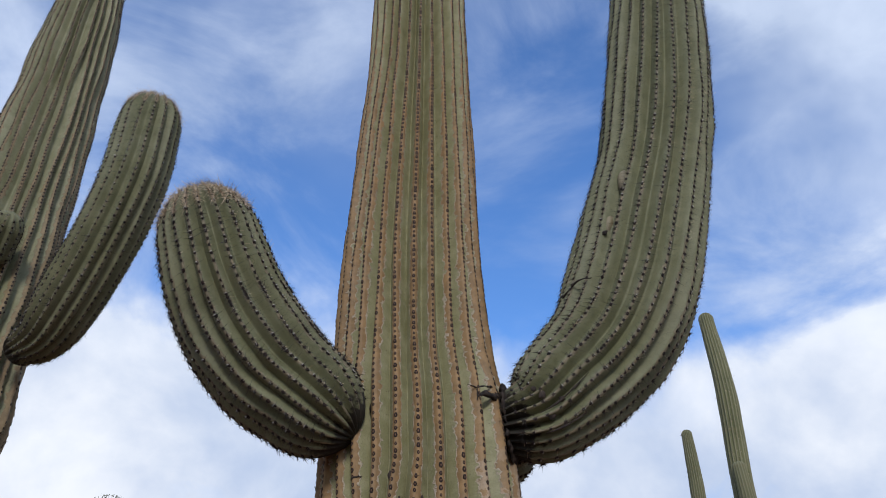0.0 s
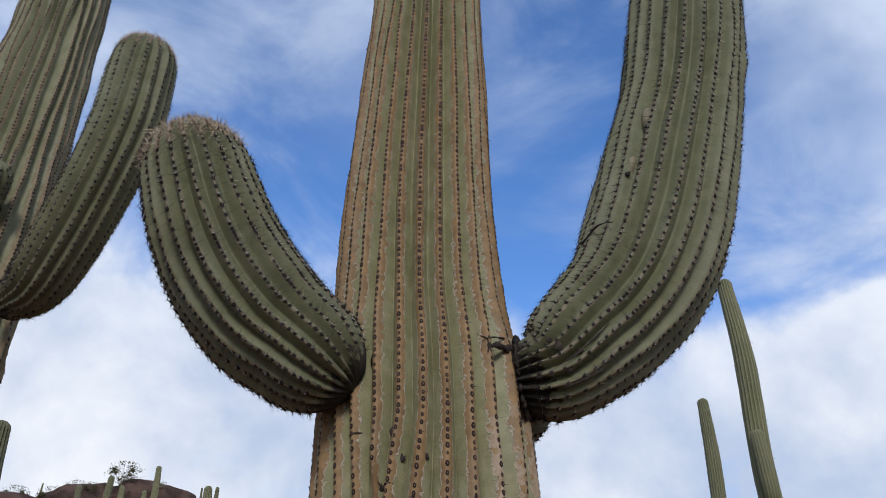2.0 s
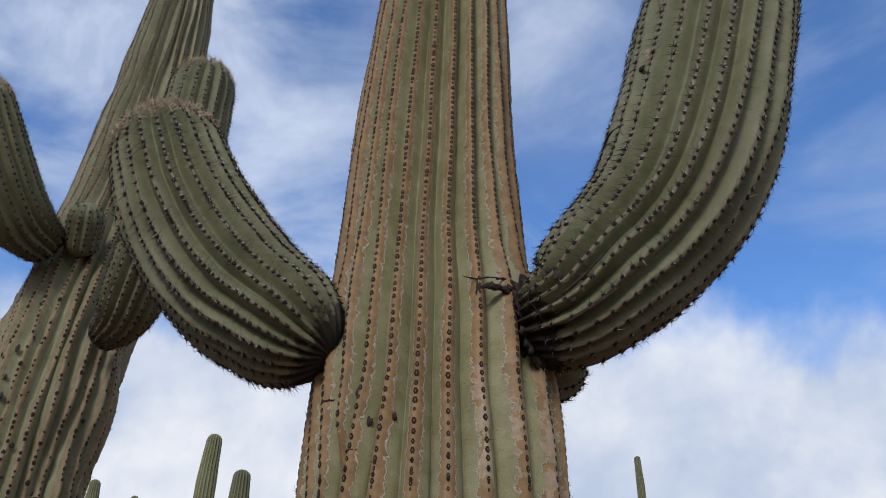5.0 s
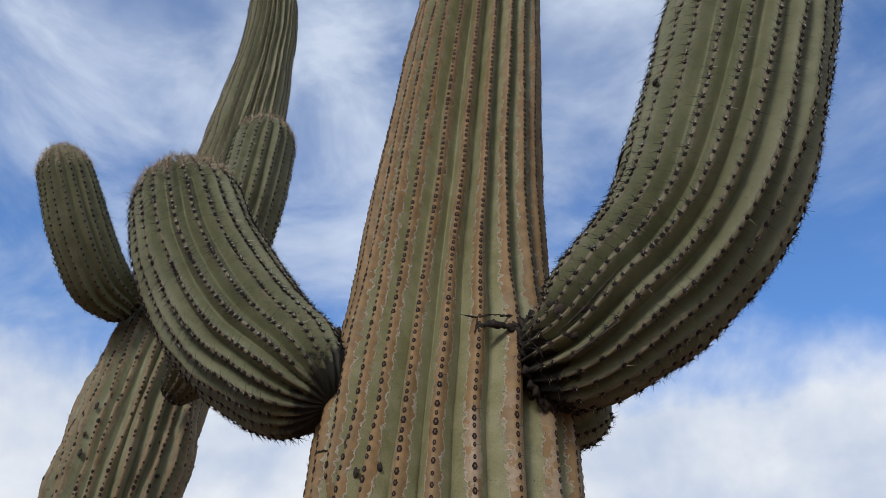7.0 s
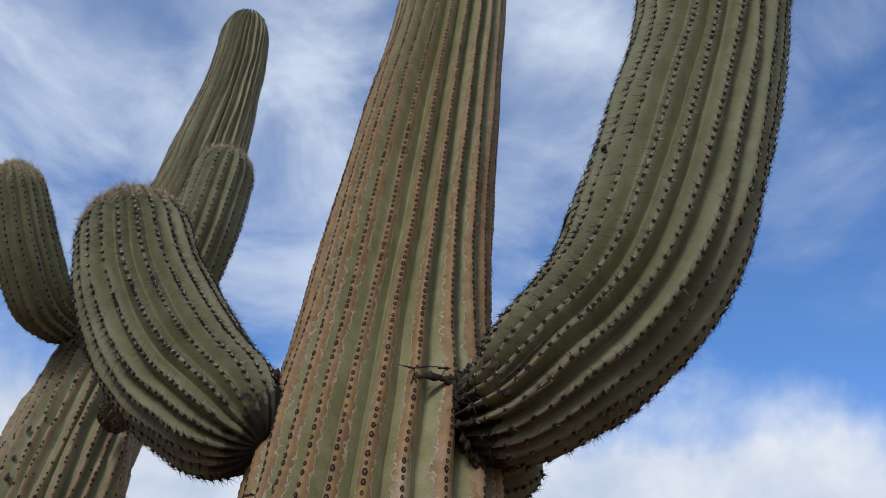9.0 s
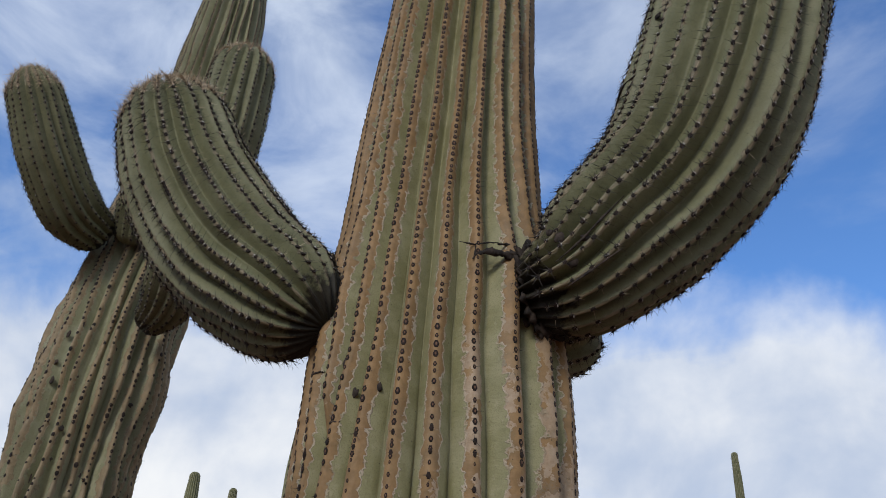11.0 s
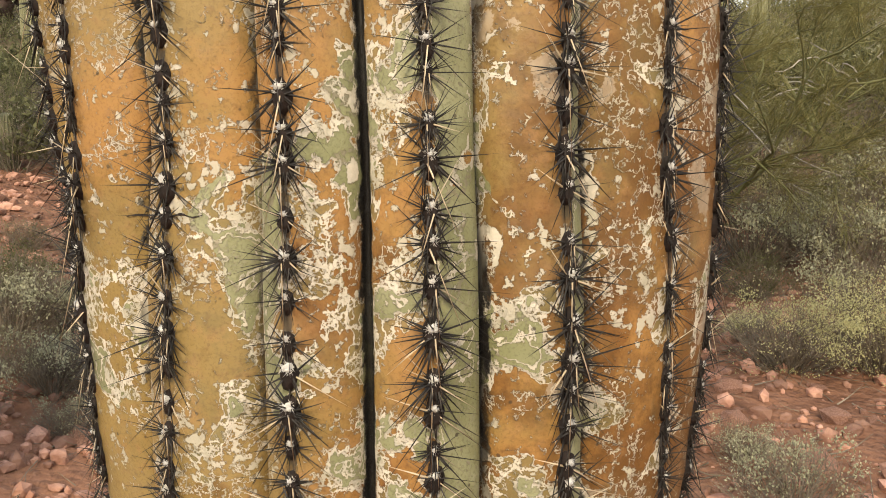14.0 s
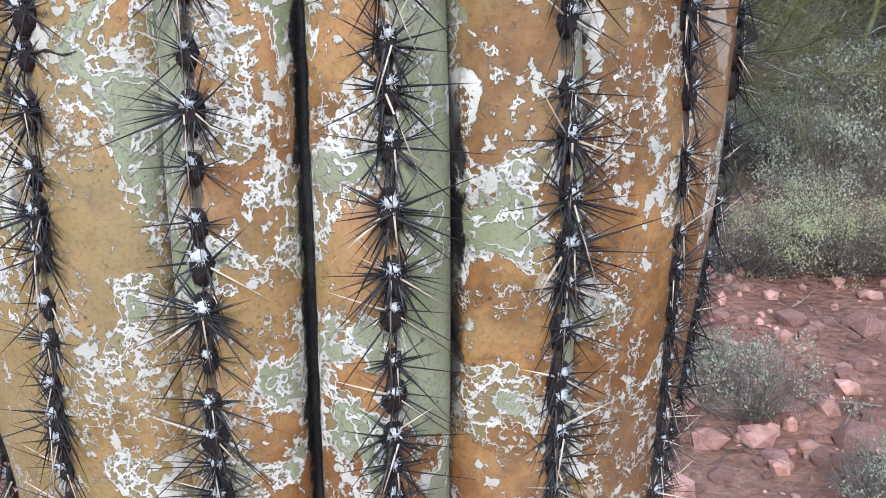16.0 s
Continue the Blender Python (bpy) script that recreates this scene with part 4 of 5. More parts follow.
def crack(parent, points, width, seed, label="dark dried crack"):
    """A ridge of dried tissue along a line of places."""
    rng = np.random.default_rng(seed)
    s = spline(points, 8)
    way = np.gradient(s, axis=0); way /= np.linalg.norm(way, axis=1)[:, None]
    v, f = [], []
    n = len(s)
    for i in range(n):
        q = np.cross(way[i], (0.2, -1, 0.1)); q /= np.linalg.norm(q)
        o = np.cross(q, way[i])
        wd = width * (0.75 + 0.25 * math.sin(i * 0.7 + seed) + 0.2 * rng.random()) * (1 - abs(2 * i / (n - 1) - 1) ** 3 * 0.7)
        for k in range(6):
            a = 2 * math.pi * k / 6
            v.append(s[i] + q * wd * math.cos(a) + o * wd * 0.7 * math.sin(a) + rng.normal(0, width * 0.12, 3))
    for i in range(n - 1):
        for k in range(6):
            k2 = (k + 1) % 6
            f.append((i * 6 + k, i * 6 + k2, (i + 1) * 6 + k2, (i + 1) * 6 + k))
    child("scar", mesh_of("scar", v, f, SCAR, smooth=True), parent, label)


def on_trunk(deg, z, out=0.0):
    """A place on the trunk's crests at a bearing (0 faces -y, positive towards +x) and a height, and the normal there."""
    t = np.array(TRUNK)
    c = [np.interp(z, t[:, 2], t[:, k]) for k in (0, 1, 3)]
    n = (math.sin(radians(deg)), -math.cos(radians(deg)), 0.0)
    return (c[0] + n[0] * (c[2] + out), c[1] + n[1] * (c[2] + out), z), n


def skin_at(deg, z):
    """The place on the trunk's skin at a bearing and a height, in the grooves too."""
    t = np.array(TRUNK)
    cx, cy = (np.interp(z, t[:, 2], t[:, k]) for k in (0, 1))
    co = np.empty(len(trunk.data.vertices) * 3)
    trunk.data.vertices.foreach_get("co", co)
    co = co.reshape(-1, 3)
    co = co[np.abs(co[:, 2] - z) < 0.009]
    a = np.degrees(np.arctan2(co[:, 0] - cx, -(co[:, 1] - cy)))
    order = np.argsort(a)
    r = np.interp(deg, a[order], np.hypot(co[order, 0] - cx, co[order, 1] - cy))
    return (cx + math.sin(radians(deg)) * r, cy - math.cos(radians(deg)) * r, z)


for lo, hi, z0, z1, wd, sd in ((-27.0, -9.0, 1.310, 1.314, 0.0010, 71), (-24.0, -12.0, 1.752, 1.748, 0.0009, 72), (-36.0, -30.5, 2.275, 2.29, 0.0035, 73)):
    crack(saguaro, [skin_at(lo + (hi - lo) * k / 12, z0 + (z1 - z0) * k / 12 + 0.0015 * math.sin(k * 2.1)) for k in range(13)], wd, sd)
crack(saguaro, [skin_at(d, z) for d, z in ((-25, 2.165), (-21, 2.150), (-18, 2.135), (-15, 2.138), (-12, 2.142))], 0.004, 74, "dark fold where two ribs join")
ring_scar(saguaro, (0.205, 2.685, 2.525), (0.98, -0.2, 0.1), 0.112, 0.011, 5, "black corky collar at the joint")
ring_scar(saguaro, (-0.348, 2.563, 2.540), (-0.794, -0.609, 0.0), 0.104, 0.009, 6, "black corky collar at the joint")
crack(saguaro, [on_trunk(d, z, 0.002)[0] for d, z in ((40, 2.565), (46, 2.585), (54, 2.59), (62, 2.592), (70, 2.585), (80, 2.555))], 0.0125, 7)
crack(saguaro, [on_trunk(d, z, 0.003)[0] for d, z in ((33, 2.60), (40, 2.598), (46, 2.612), (52, 2.622))], 0.0030, 10)
crack(saguaro, [on_trunk(d, z, 0.002)[0] for d, z in ((41, 2.60), (40.5, 2.585), (40, 2.565), (39, 2.55))], 0.0035, 11)
crack(saguaro, [on_trunk(d, z, -0.003)[0] for d, z in ((52, 2.622), (62, 2.635), (74, 2.62))], 0.007, 9)
for deg, z, w, h, sd in ((-28, 2.515, 0.012, 0.024, 1), (-20, 2.135, 0.017, 0.010, 2), (29.5, 1.925, 0.008, 0.009, 3), (5.5, 1.79, 0.012, 0.018, 4), (-35, 1.735, 0.030, 0.022, 5), (-9, 2.21, 0.012, 0.018, 6), (-13, 2.28, 0.010, 0.022, 7), (3, 2.215, 0.010, 0.016, 8)):
    nn = on_trunk(deg, z)[1]; q = skin_at(deg, z)
    lumpy("scab", saguaro, q, nn, w * 0.75, h * 0.75, 0.006, SCAR, sd, "dark dried scab", rough=0.15)

for q, nn, w, h, sd in (((0.645, 2.552, 3.412), (-0.48, -0.86, 0.19), 0.013, 0.010, 51), ((0.560, 2.566, 3.221), (-0.63, -0.75, 0.2), 0.014, 0.010, 52), ((0.425, 2.692, 3.008), (-0.9, -0.16, 0.4), 0.014, 0.007, 53),
                        ((0.866, 2.677, 2.978), (0.91, -0.24, -0.33), 0.012, 0.006, 54), ((0.364, 2.519, 2.563), (0.24, -0.97, -0.03), 0.012, 0.009, 55), ((0.330, 2.527, 2.506), (0.13, -0.93, -0.33), 0.014, 0.010, 56),
                        ((0.300, 2.520, 2.575), (0.1, -0.98, 0.1), 0.012, 0.014, 57), ((0.275, 2.530, 2.600), (0.0, -0.95, 0.3), 0.010, 0.012, 58)):
    lumpy("scab", saguaro, q, nn, w, h, 0.007, SCAR, sd, "dark dried scab", rough=0.18)
for deg, z, w, h, sd in ((64, 2.565, 0.020, 0.030, 91), (68, 2.515, 0.022, 0.030, 92), (72, 2.465, 0.022, 0.032, 93), (76, 2.415, 0.022, 0.032, 94), (70, 2.60, 0.020, 0.020, 95), (60, 2.595, 0.018, 0.012, 96)):
    nn = on_trunk(deg, z)[1]; q = skin_at(deg, z)
    lumpy("scab", saguaro, q, nn, w, h, 0.014, SCAR, sd, "black corky crust at the joint", rough=0.28)
crack(saguaro, [(0.640 - 0.236 * math.cos(radians(d)), 2.730 - 0.236 * math.sin(radians(d)), z) for d, z in ((-15, 2.995), (5, 3.005), (22, 3.012), (38, 3.030), (52, 3.020))], 0.0045, 61, "dark crease across the arm")
for q, nn, w, h, sd in (((0.652, 2.570, 3.455), (-0.46, -0.88, 0.12), 0.026, 0.060, 62), ((0.575, 2.590, 3.275), (-0.62, -0.77, 0.16), 0.026, 0.055, 63)):
    lumpy("rib_end", saguaro, q, nn, w, h, 0.024, SKIN_ARM, sd, "blunt end of a short rib", rough=0.06)
crack(saguaro, [(0.290, 2.525, 2.515), (0.345, 2.512, 2.545), (0.405, 2.510, 2.600), (0.455, 2.520, 2.655)], 0.0035, 59)
crack(saguaro, [(0.310, 2.540, 2.455), (0.370, 2.520, 2.475), (0.440, 2.525, 2.520)], 0.0035, 60)

# ---- the neighbouring saguaro ----
NB = [(-2.439, 3.512, 0.05, 0.236), (-2.364, 3.606, 0.9, 0.258), (-2.354, 3.600, 1.921, 0.285), (-2.320, 3.624, 2.998, 0.290), (-2.398, 3.828, 4.108, 0.270), (-2.457, 3.968, 5.281, 0.238), (-2.480, 4.000, 6.081, 0.192), (-2.500, 3.985, 6.474, 0.182)]
NB_F = [(-1.944, 3.497, 3.145, 0.085), (-1.853, 3.464, 3.188, 0.120), (-1.770, 3.413, 3.297, 0.144), (-1.680, 3.357, 3.470, 0.156), (-1.596, 3.303, 3.690, 0.155), (-1.535, 3.270, 3.947, 0.157), (-1.526, 3.270, 4.238, 0.153)]
NB_L = [(-2.340, 3.330, 3.605, 0.118), (-2.333, 3.186, 3.633, 0.145), (-2.343, 2.998, 3.821, 0.147), (-2.363, 2.866, 4.024, 0.133)]
NB_BUD = [(-2.20, 3.45, 3.62, 0.08), (-2.16, 3.40, 3.72, 0.085)]
neighbour = tagged(new("saguaro"), "old saguaro cactus with pocked ribs, a nest hole and short arms", "cactus")


def some(o, n):
    """Old areoles have rubbed away in places."""
    return np.sin(o[:, 2] * 71 + o[:, 0] * 93) + np.sin(o[:, 2] * 23 - o[:, 1] * 57) > np.where(o[:, 2] > 3.3, -9.0, -0.5)


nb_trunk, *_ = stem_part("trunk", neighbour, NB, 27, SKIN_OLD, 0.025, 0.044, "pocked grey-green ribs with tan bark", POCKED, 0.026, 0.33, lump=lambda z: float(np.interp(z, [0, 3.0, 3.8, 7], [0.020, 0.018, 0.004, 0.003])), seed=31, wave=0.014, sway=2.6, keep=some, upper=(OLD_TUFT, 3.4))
stem_part("arm", neighbour, NB_F, 17, SKIN_ARM, 0.025, 0.026, "upright green arm", ARM_TUFT, 0.028, 0.205, seed=32, first=0.06, root=0.09, tip=True)
stem_part("arm", neighbour, NB_L, 17, SKIN_ARM, 0.025, 0.024, "small upturned green arm", ARM_TUFT, 0.028, 0.19, seed=33, first=0.06, root=0.09, tip=True)
stem_part("arm", neighbour, NB_BUD, 12, SKIN_ARM, 0.025, 0.018, "short bud of a young arm", ARM_TUFT, 0.028, 0.09, seed=34, first=0.03, root=0.06)


def on_neighbour(deg, z, out=0.0):
    t = np.array(NB)
    c = [np.interp(z, t[:, 2], t[:, k]) for k in (0, 1, 3)]
    n = (math.sin(radians(deg)), -math.cos(radians(deg)), 0.0)
    return (c[0] + n[0] * (c[2] + out), c[1] + n[1] * (c[2] + out), z), n


def sink_hole(me, centre, normal, w, h, deep):
    """Press an oval pit into a stem."""
    nrm = Vector(normal).normalized(); side = Vector((0, 0, 1)).cross(nrm).normalized()
    for v in me.vertices:
        d = v.co - Vector(centre)
        e = (d.dot(side) / w) ** 2 + (d.z / h) ** 2
        if e < 1.3 and d.dot(nrm) > -0.15:
            v.co -= nrm * deep * max(0.0, min(1.0, (1.3 - e) / 0.5))
        elif e < 2.6 and d.dot(nrm) > -0.15:
            v.co += nrm * 0.010 * (2.6 - e)


q, nn = on_neighbour(54, 2.24)
sink_hole(nb_trunk.data, q, nn, 0.044, 0.066, 0.09)
# a near-black dome set in the pit paints the hole's inner shade
q, nn = on_neighbour(54, 2.24, -0.035)
lumpy("nest_hole_shade", neighbour, q, nn, 0.047, 0.072, 0.018, HOLE_SHADE, 41, "near-black oval plug painted as the shade inside a nest hole", rough=0.06)
# dark raised lumps added in place of the small sunken pits on the ribs
prng = np.random.default_rng(77)
for _ in range(130):
    deg, z = prng.uniform(-60, 110), prng.uniform(1.2, 3.4)
    k = round(deg / 13.333)
    q, nn = on_neighbour(k * 13.333 + prng.normal(0, 3.5), z, -0.006)
    s = 0.004 + 0.011 * prng.random() ** 2
    lumpy("scab", neighbour, q, nn, s, s * prng.uniform(1.0, 1.9), 0.005, SCAR, int(prng.integers(1e6)), "", 9, 4)

# ---- other saguaros ----
def far_saguaro_mesh(height, radius, seed, waist=0.75, step=0.12, ribs=16, skin=FAR_SKIN):
    rng = np.random.default_rng(seed)
    b = rng.normal(0, 0.004, (5, 2)) * height
    path = [(b[i, 0] * t, b[i, 1] * t, height * t * 0.985 - 0.3 * (t == 0), radius * w) for i, (t, w) in enumerate(((0, waist), (0.3, 0.95), (0.55, 1.0), (0.8, 0.95), (1.0, 0.74)))]
    return ribbed_stem("saguaro", path, ribs, skin, step, radius * 0.22, radius * 0.7, across=np.array([-0.5, -0.3, 0.0, 0.3]), lump=radius * 0.015, seed=seed)


FAR_TUFT = [(v[13:], f[18:] - 13, i[18:]) for v, f, i in (areole_mesh(np.random.default_rng(k), 5, 0.02, 0.05, 0.0016, 0.008, False, 0.1, pale=0.5) for k in range(4))]


def far_saguaro(x, y, top, radius, seed, label, lean=(0.0, 0.0), waist=0.75, skin=FAR_SKIN):
    z = float(ground_z(x, y))
    me, crest, at = far_saguaro_mesh(top - z, radius, seed, waist, skin=skin)
    ob = tagged(new("saguaro"), label, "cactus", "saguaros on the hillside")
    body = child("trunk", me, ob)
    rng = np.random.default_rng(seed)
    v, f, i = placed(FAR_TUFT, areoles_on(crest, at, 16, 0.085, 0.35, at[-1] - 0.02, rng), rng)
    tagged(child("spines", mesh_of("spines", v, f, AREOLE_MATS, i), body), kind="stuff")
    ob.matrix_basis = Matrix.Translation((x, y, z)) @ Matrix.Shear("XY", 4, lean)
    return ob


tall = far_saguaro(4.13, 11.10, 7.25, 0.145, 61, "slender tall green saguaro column with one short arm", (-0.095, 0.02))
me, crest, at = ribbed_stem("arm", [(-0.02, -0.10, 2.55, 0.07), (-0.05, -0.17, 2.75, 0.095), (-0.07, -0.19, 3.1, 0.10), (-0.09, -0.19, 3.50, 0.09)], 14, FAR_SKIN, 0.1, 0.02, 0.08, across=np.array([-0.5, -0.3, 0.0, 0.3]), root=0.05, seed=62)
child("arm", me, tall)
far_saguaro(4.66, 15.25, 6.82, 0.135, 62, "slender green saguaro column on the slope", (-0.055, 0))
far_saguaro(-9.15, 14.75, 6.72, 0.21, 63, "tall pale green saguaro column among brush", (0.0, 0))
far_saguaro(-7.50, 13.45, 5.5, 0.21, 64, "dark green stout saguaro column among brush", (0.0, 0))
far_saguaro(-17.1, 20.7, 7.85, 0.22, 65, "tall pale saguaro column below the rocks", (0.01, 0), 1.0)
far_saguaro(-18.1, 23.8, 8.2, 0.19, 66, "tall thin saguaro column below the rocks")
far_saguaro(-22.9, 26.2, 7.8, 0.14, 67, "small thin saguaro below the rocks")
far_saguaro(-19.0, 24.4, 7.0, 0.16, 68, "small thin saguaro beside a taller one")
far_saguaro(-6.12, 8.24, 2.26, 0.145, 69, "short dark green young saguaro with a pale tip in dry brush", waist=0.9, skin=YOUNG_SKIN)
far_saguaro(-5.75, 8.52, 1.79, 0.105, 70, "low barrel-shaped young saguaro in dry brush", waist=0.9, skin=YOUNG_SKIN)
far_saguaro(-21.6, 21.9, 5.7, 0.16, 71, "short thin saguaro on the hillside")
far_saguaro(-1.80, 25.4, 8.85, 0.125, 72, "tall thin saguaro rising above the brush", (-0.03, 0))
far_saguaro(2.72, 25.4, 6.5, 0.24, 73, "stout pale saguaro rising above the brush", (-0.02, 0))
far_saguaro(-0.75, 46.5, 11.9, 0.16, 74, "thin saguaro on the skyline")
far_saguaro(1.8, 46.5, 10.6, 0.2, 75, "short saguaro on the skyline")

for x, y, top, r, sd in ((-11.25, 31.26, 9.3, 0.13, 81), (-11.56, 27.9, 8.1, 0.13, 82), (-12.4, 27.6, 7.7, 0.12, 83), (-11.2, 28.1, 7.85, 0.12, 84), (-10.5, 28.3, 7.75, 0.10, 85), (-10.3, 34.7, 9.3, 0.22, 86), (-10.0, 34.9, 9.4, 0.10, 87)):
    far_saguaro(x, y, top, r, sd, "thin saguaro below the rocky outcrop")

# ---- rocks on the ridge ----
def boulder(x, y, sx, sy, sz, z, seed, label, turn=0.0, name="boulder", grp="red rocks on the ridge"):
    bm = bmesh.new()
    bmesh.ops.create_icosphere(bm, subdivisions=4, radius=1.0)
    for v in bm.verts:
        p = v.co.copy()
        d = noise.noise(p * 1.1 + Vector((seed, 0, 0))) * 0.34 + noise.noise(p * 2.6 + Vector((0, seed, 0))) * 0.16 + noise.noise(p * 6.0 + Vector((0, seed, 3))) * 0.06 + noise.noise(p * 13.0 + Vector((2, seed, 3))) * 0.025
        cell = noise.cell(p * 2.3 + Vector((seed, 1, 2))) * 0.03
        v.co = Vector((p.x, p.y, max(p.z, -0.75))) * (1 + d + cell)
        v.co = Vector((v.co.x * sx, v.co.y * sy, v.co.z * sz))
    me = bpy.data.meshes.new(name); bm.to_mesh(me); bm.free()
    me.materials.append(ROCK)
    ob = new(name, me)
    ob.matrix_basis = Matrix.Translation((x, y, z)) @ Matrix.Rotation(radians(turn), 4, "Z")
    return tagged(ob, label, "rock", grp)


boulder(-24.6, 27.2, 1.75, 0.95, 0.78, 7.92, 3.1, "large overhanging dark red boulder on the ridge", 40)
boulder(-23.6, 28.3, 0.95, 0.9, 0.45, 7.95, 7.3, "large dark red boulder on the ridge", 35)
boulder(-24.0, 27.9, 1.2, 0.9, 0.7, 7.2, 9.7, "dark red rock ledge under boulders", 42)
boulder(-22.6, 29.2, 0.6, 0.6, 0.35, 7.45, 12.7, "small dark red boulder on the ridge", 20)
boulder(-26.2, 25.9, 0.7, 0.6, 0.3, 7.0, 14.2, "small dark red boulder on the ridge", 20)
boulder(-13.0, 36.6, 2.0, 1.4, 1.5, 8.5, 21.4, "broad dark red rock outcrop on the ridge", 20)
boulder(-15.3, 36.0, 2.2, 1.4, 1.3, 8.4, 27.9, "broad dark red rock outcrop on the ridge", 15)
boulder(-18.2, 34.4, 2.6, 1.4, 1.0, 7.6, 33.3, "low dark red rock outcrop on the ridge", 30)
boulder(-21.0, 22.6, 0.5, 0.4, 0.35, 4.3, 38.1, "dark red boulder in brush on the slope", 30)

# ---- plants ----
def stalks(rng, base, tips, thick, bend, seg=3, sides=3):
    """Thin tapered curved stalks from base to tips, as arrays."""
    n = len(tips)
    t = np.linspace(0, 1, seg + 1)
    off = rng.normal(0, bend, (n, 3))
    L = tips - base
    ln = np.linalg.norm(L, axis=1, keepdims=True)
    c = base[:, None] + L[:, None] * t[None, :, None] + (off * ln)[:, None] * np.sin(np.pi * t)[None, :, None]
    d = L / np.maximum(ln, 1e-6)
    s = np.cross(d, (0.31, 0.2, 0.93)); s /= np.maximum(np.linalg.norm(s, axis=1, keepdims=True), 1e-6)
    u = np.cross(d, s)
    a = 2 * np.pi * np.arange(sides) / sides
    ring = np.cos(a)[None, :, None] * s[:, None] + np.sin(a)[None, :, None] * u[:, None]
    th = np.broadcast_to(np.asarray(thick, float), (n,))[:, None, None, None] * (1 - 0.8 * t)[None, :, None, None]
    v = c[:, :, None] + ring[:, None] * th
    i, k = np.meshgrid(np.arange(seg), np.arange(sides), indexing="ij")
    k2 = (k + 1) % sides
    f = np.stack([i * sides + k, i * sides + k2, (i + 1) * sides + k2, (i + 1) * sides + k], -1).reshape(-1, 4)
    f = (f[None] + (np.arange(n) * (seg + 1) * sides)[:, None, None]).reshape(-1, 4)
    return v.reshape(-1, 3), f, c


def leaves(rng, places, size, flatness=0.6):
    n = len(places)
    d = rng.normal(0, 1, (n, 3)); d[:, 2] += flatness * 1.6; d /= np.linalg.norm(d, axis=1, keepdims=True)
    s = np.cross(d, rng.normal(0, 1, (n, 3))); s /= np.linalg.norm(s, axis=1, keepdims=True)
    z = size * rng.uniform(0.6, 1.3, (n, 1))
    q = np.stack([places - s * z * 0.28, places + d * z * 0.5 - np.cross(d, s) * z * 0.05, places + s * z * 0.28, places - d * z * 0.5], 1)
    return q.reshape(-1, 3), np.arange(4 * n).reshape(-1, 4)


def bush_thing(kind, seed, radius, height, stems, leaf_count, leaf_size, leaf_mat, label, clump=0.8, bare=0.0):
    """A rounded shrub; bare: the share of its height below which the woody stems show."""
    rng = np.random.default_rng(seed)
    a = rng.uniform(0, 2 * np.pi, stems)
    rr = radius * np.sqrt(rng.random(stems))
    hh = height * (1 - 0.55 * (rr / radius) ** 2) * rng.uniform(0.6, 1.05, stems)
    tips = np.c_[rr * np.cos(a), rr * np.sin(a), hh]
    base = np.c_[tips[:, :2] * rng.uniform(0.02, 0.25, (stems, 1)), np.full(stems, -0.03)]
    v, f, c = stalks(rng, base, tips, 0.0035 * (height / 0.5), 0.10, 4)
    # side twigs
    sub = rng.integers(0, stems, stems * 3)
    t = rng.uniform(0.35, 1.0, len(sub))
    p = c[sub, (t * 4).astype(int)]
    q = p + rng.normal(0, 0.16, (len(sub), 3)) * radius + np.array([0, 0, 0.12 * height])
    v2, f2, _ = stalks(rng, p, q, 0.0018 * (height / 0.5), 0.08, 1)
    ob = tagged(new(kind), label, "bush")
    stems_ob = child("stems", mesh_of("stems", np.vstack([v, v2]), np.vstack([f, f2 + len(v)]), TWIG), ob)
    tagged(stems_ob, kind="stuff")
    # sprigs: leaves crowd round the ends of some of the twigs, the rest stay nearly bare
    sprigs = np.vstack([tips, q])[rng.permutation(stems * 4)[:max(24, stems // 4)]]
    pick = (len(sprigs) * rng.random(leaf_count) ** 1.4).astype(int)
    spots = sprigs[pick] + rng.normal(0, 1, (leaf_count, 3)) * np.array([0.085, 0.085, 0.065]) * radius - np.outer(rng.random(leaf_count), [0, 0, 0.10 * height]) + rng.normal(0, leaf_size * clump * 0.5, (leaf_count, 3))
    spots[:, 2] = np.maximum(spots[:, 2], 0.02)
    shell = spots[:, 2] / height + 0.35 * (np.hypot(spots[:, 0], spots[:, 1]) / radius) ** 2 + rng.normal(0, 0.08, leaf_count)
    spots = spots[(shell > bare) | (rng.random(leaf_count) < 0.12)]
    lv, lf = leaves(rng, spots, leaf_size)
    child("foliage", mesh_of("foliage", lv, lf, leaf_mat), ob)
    return ob


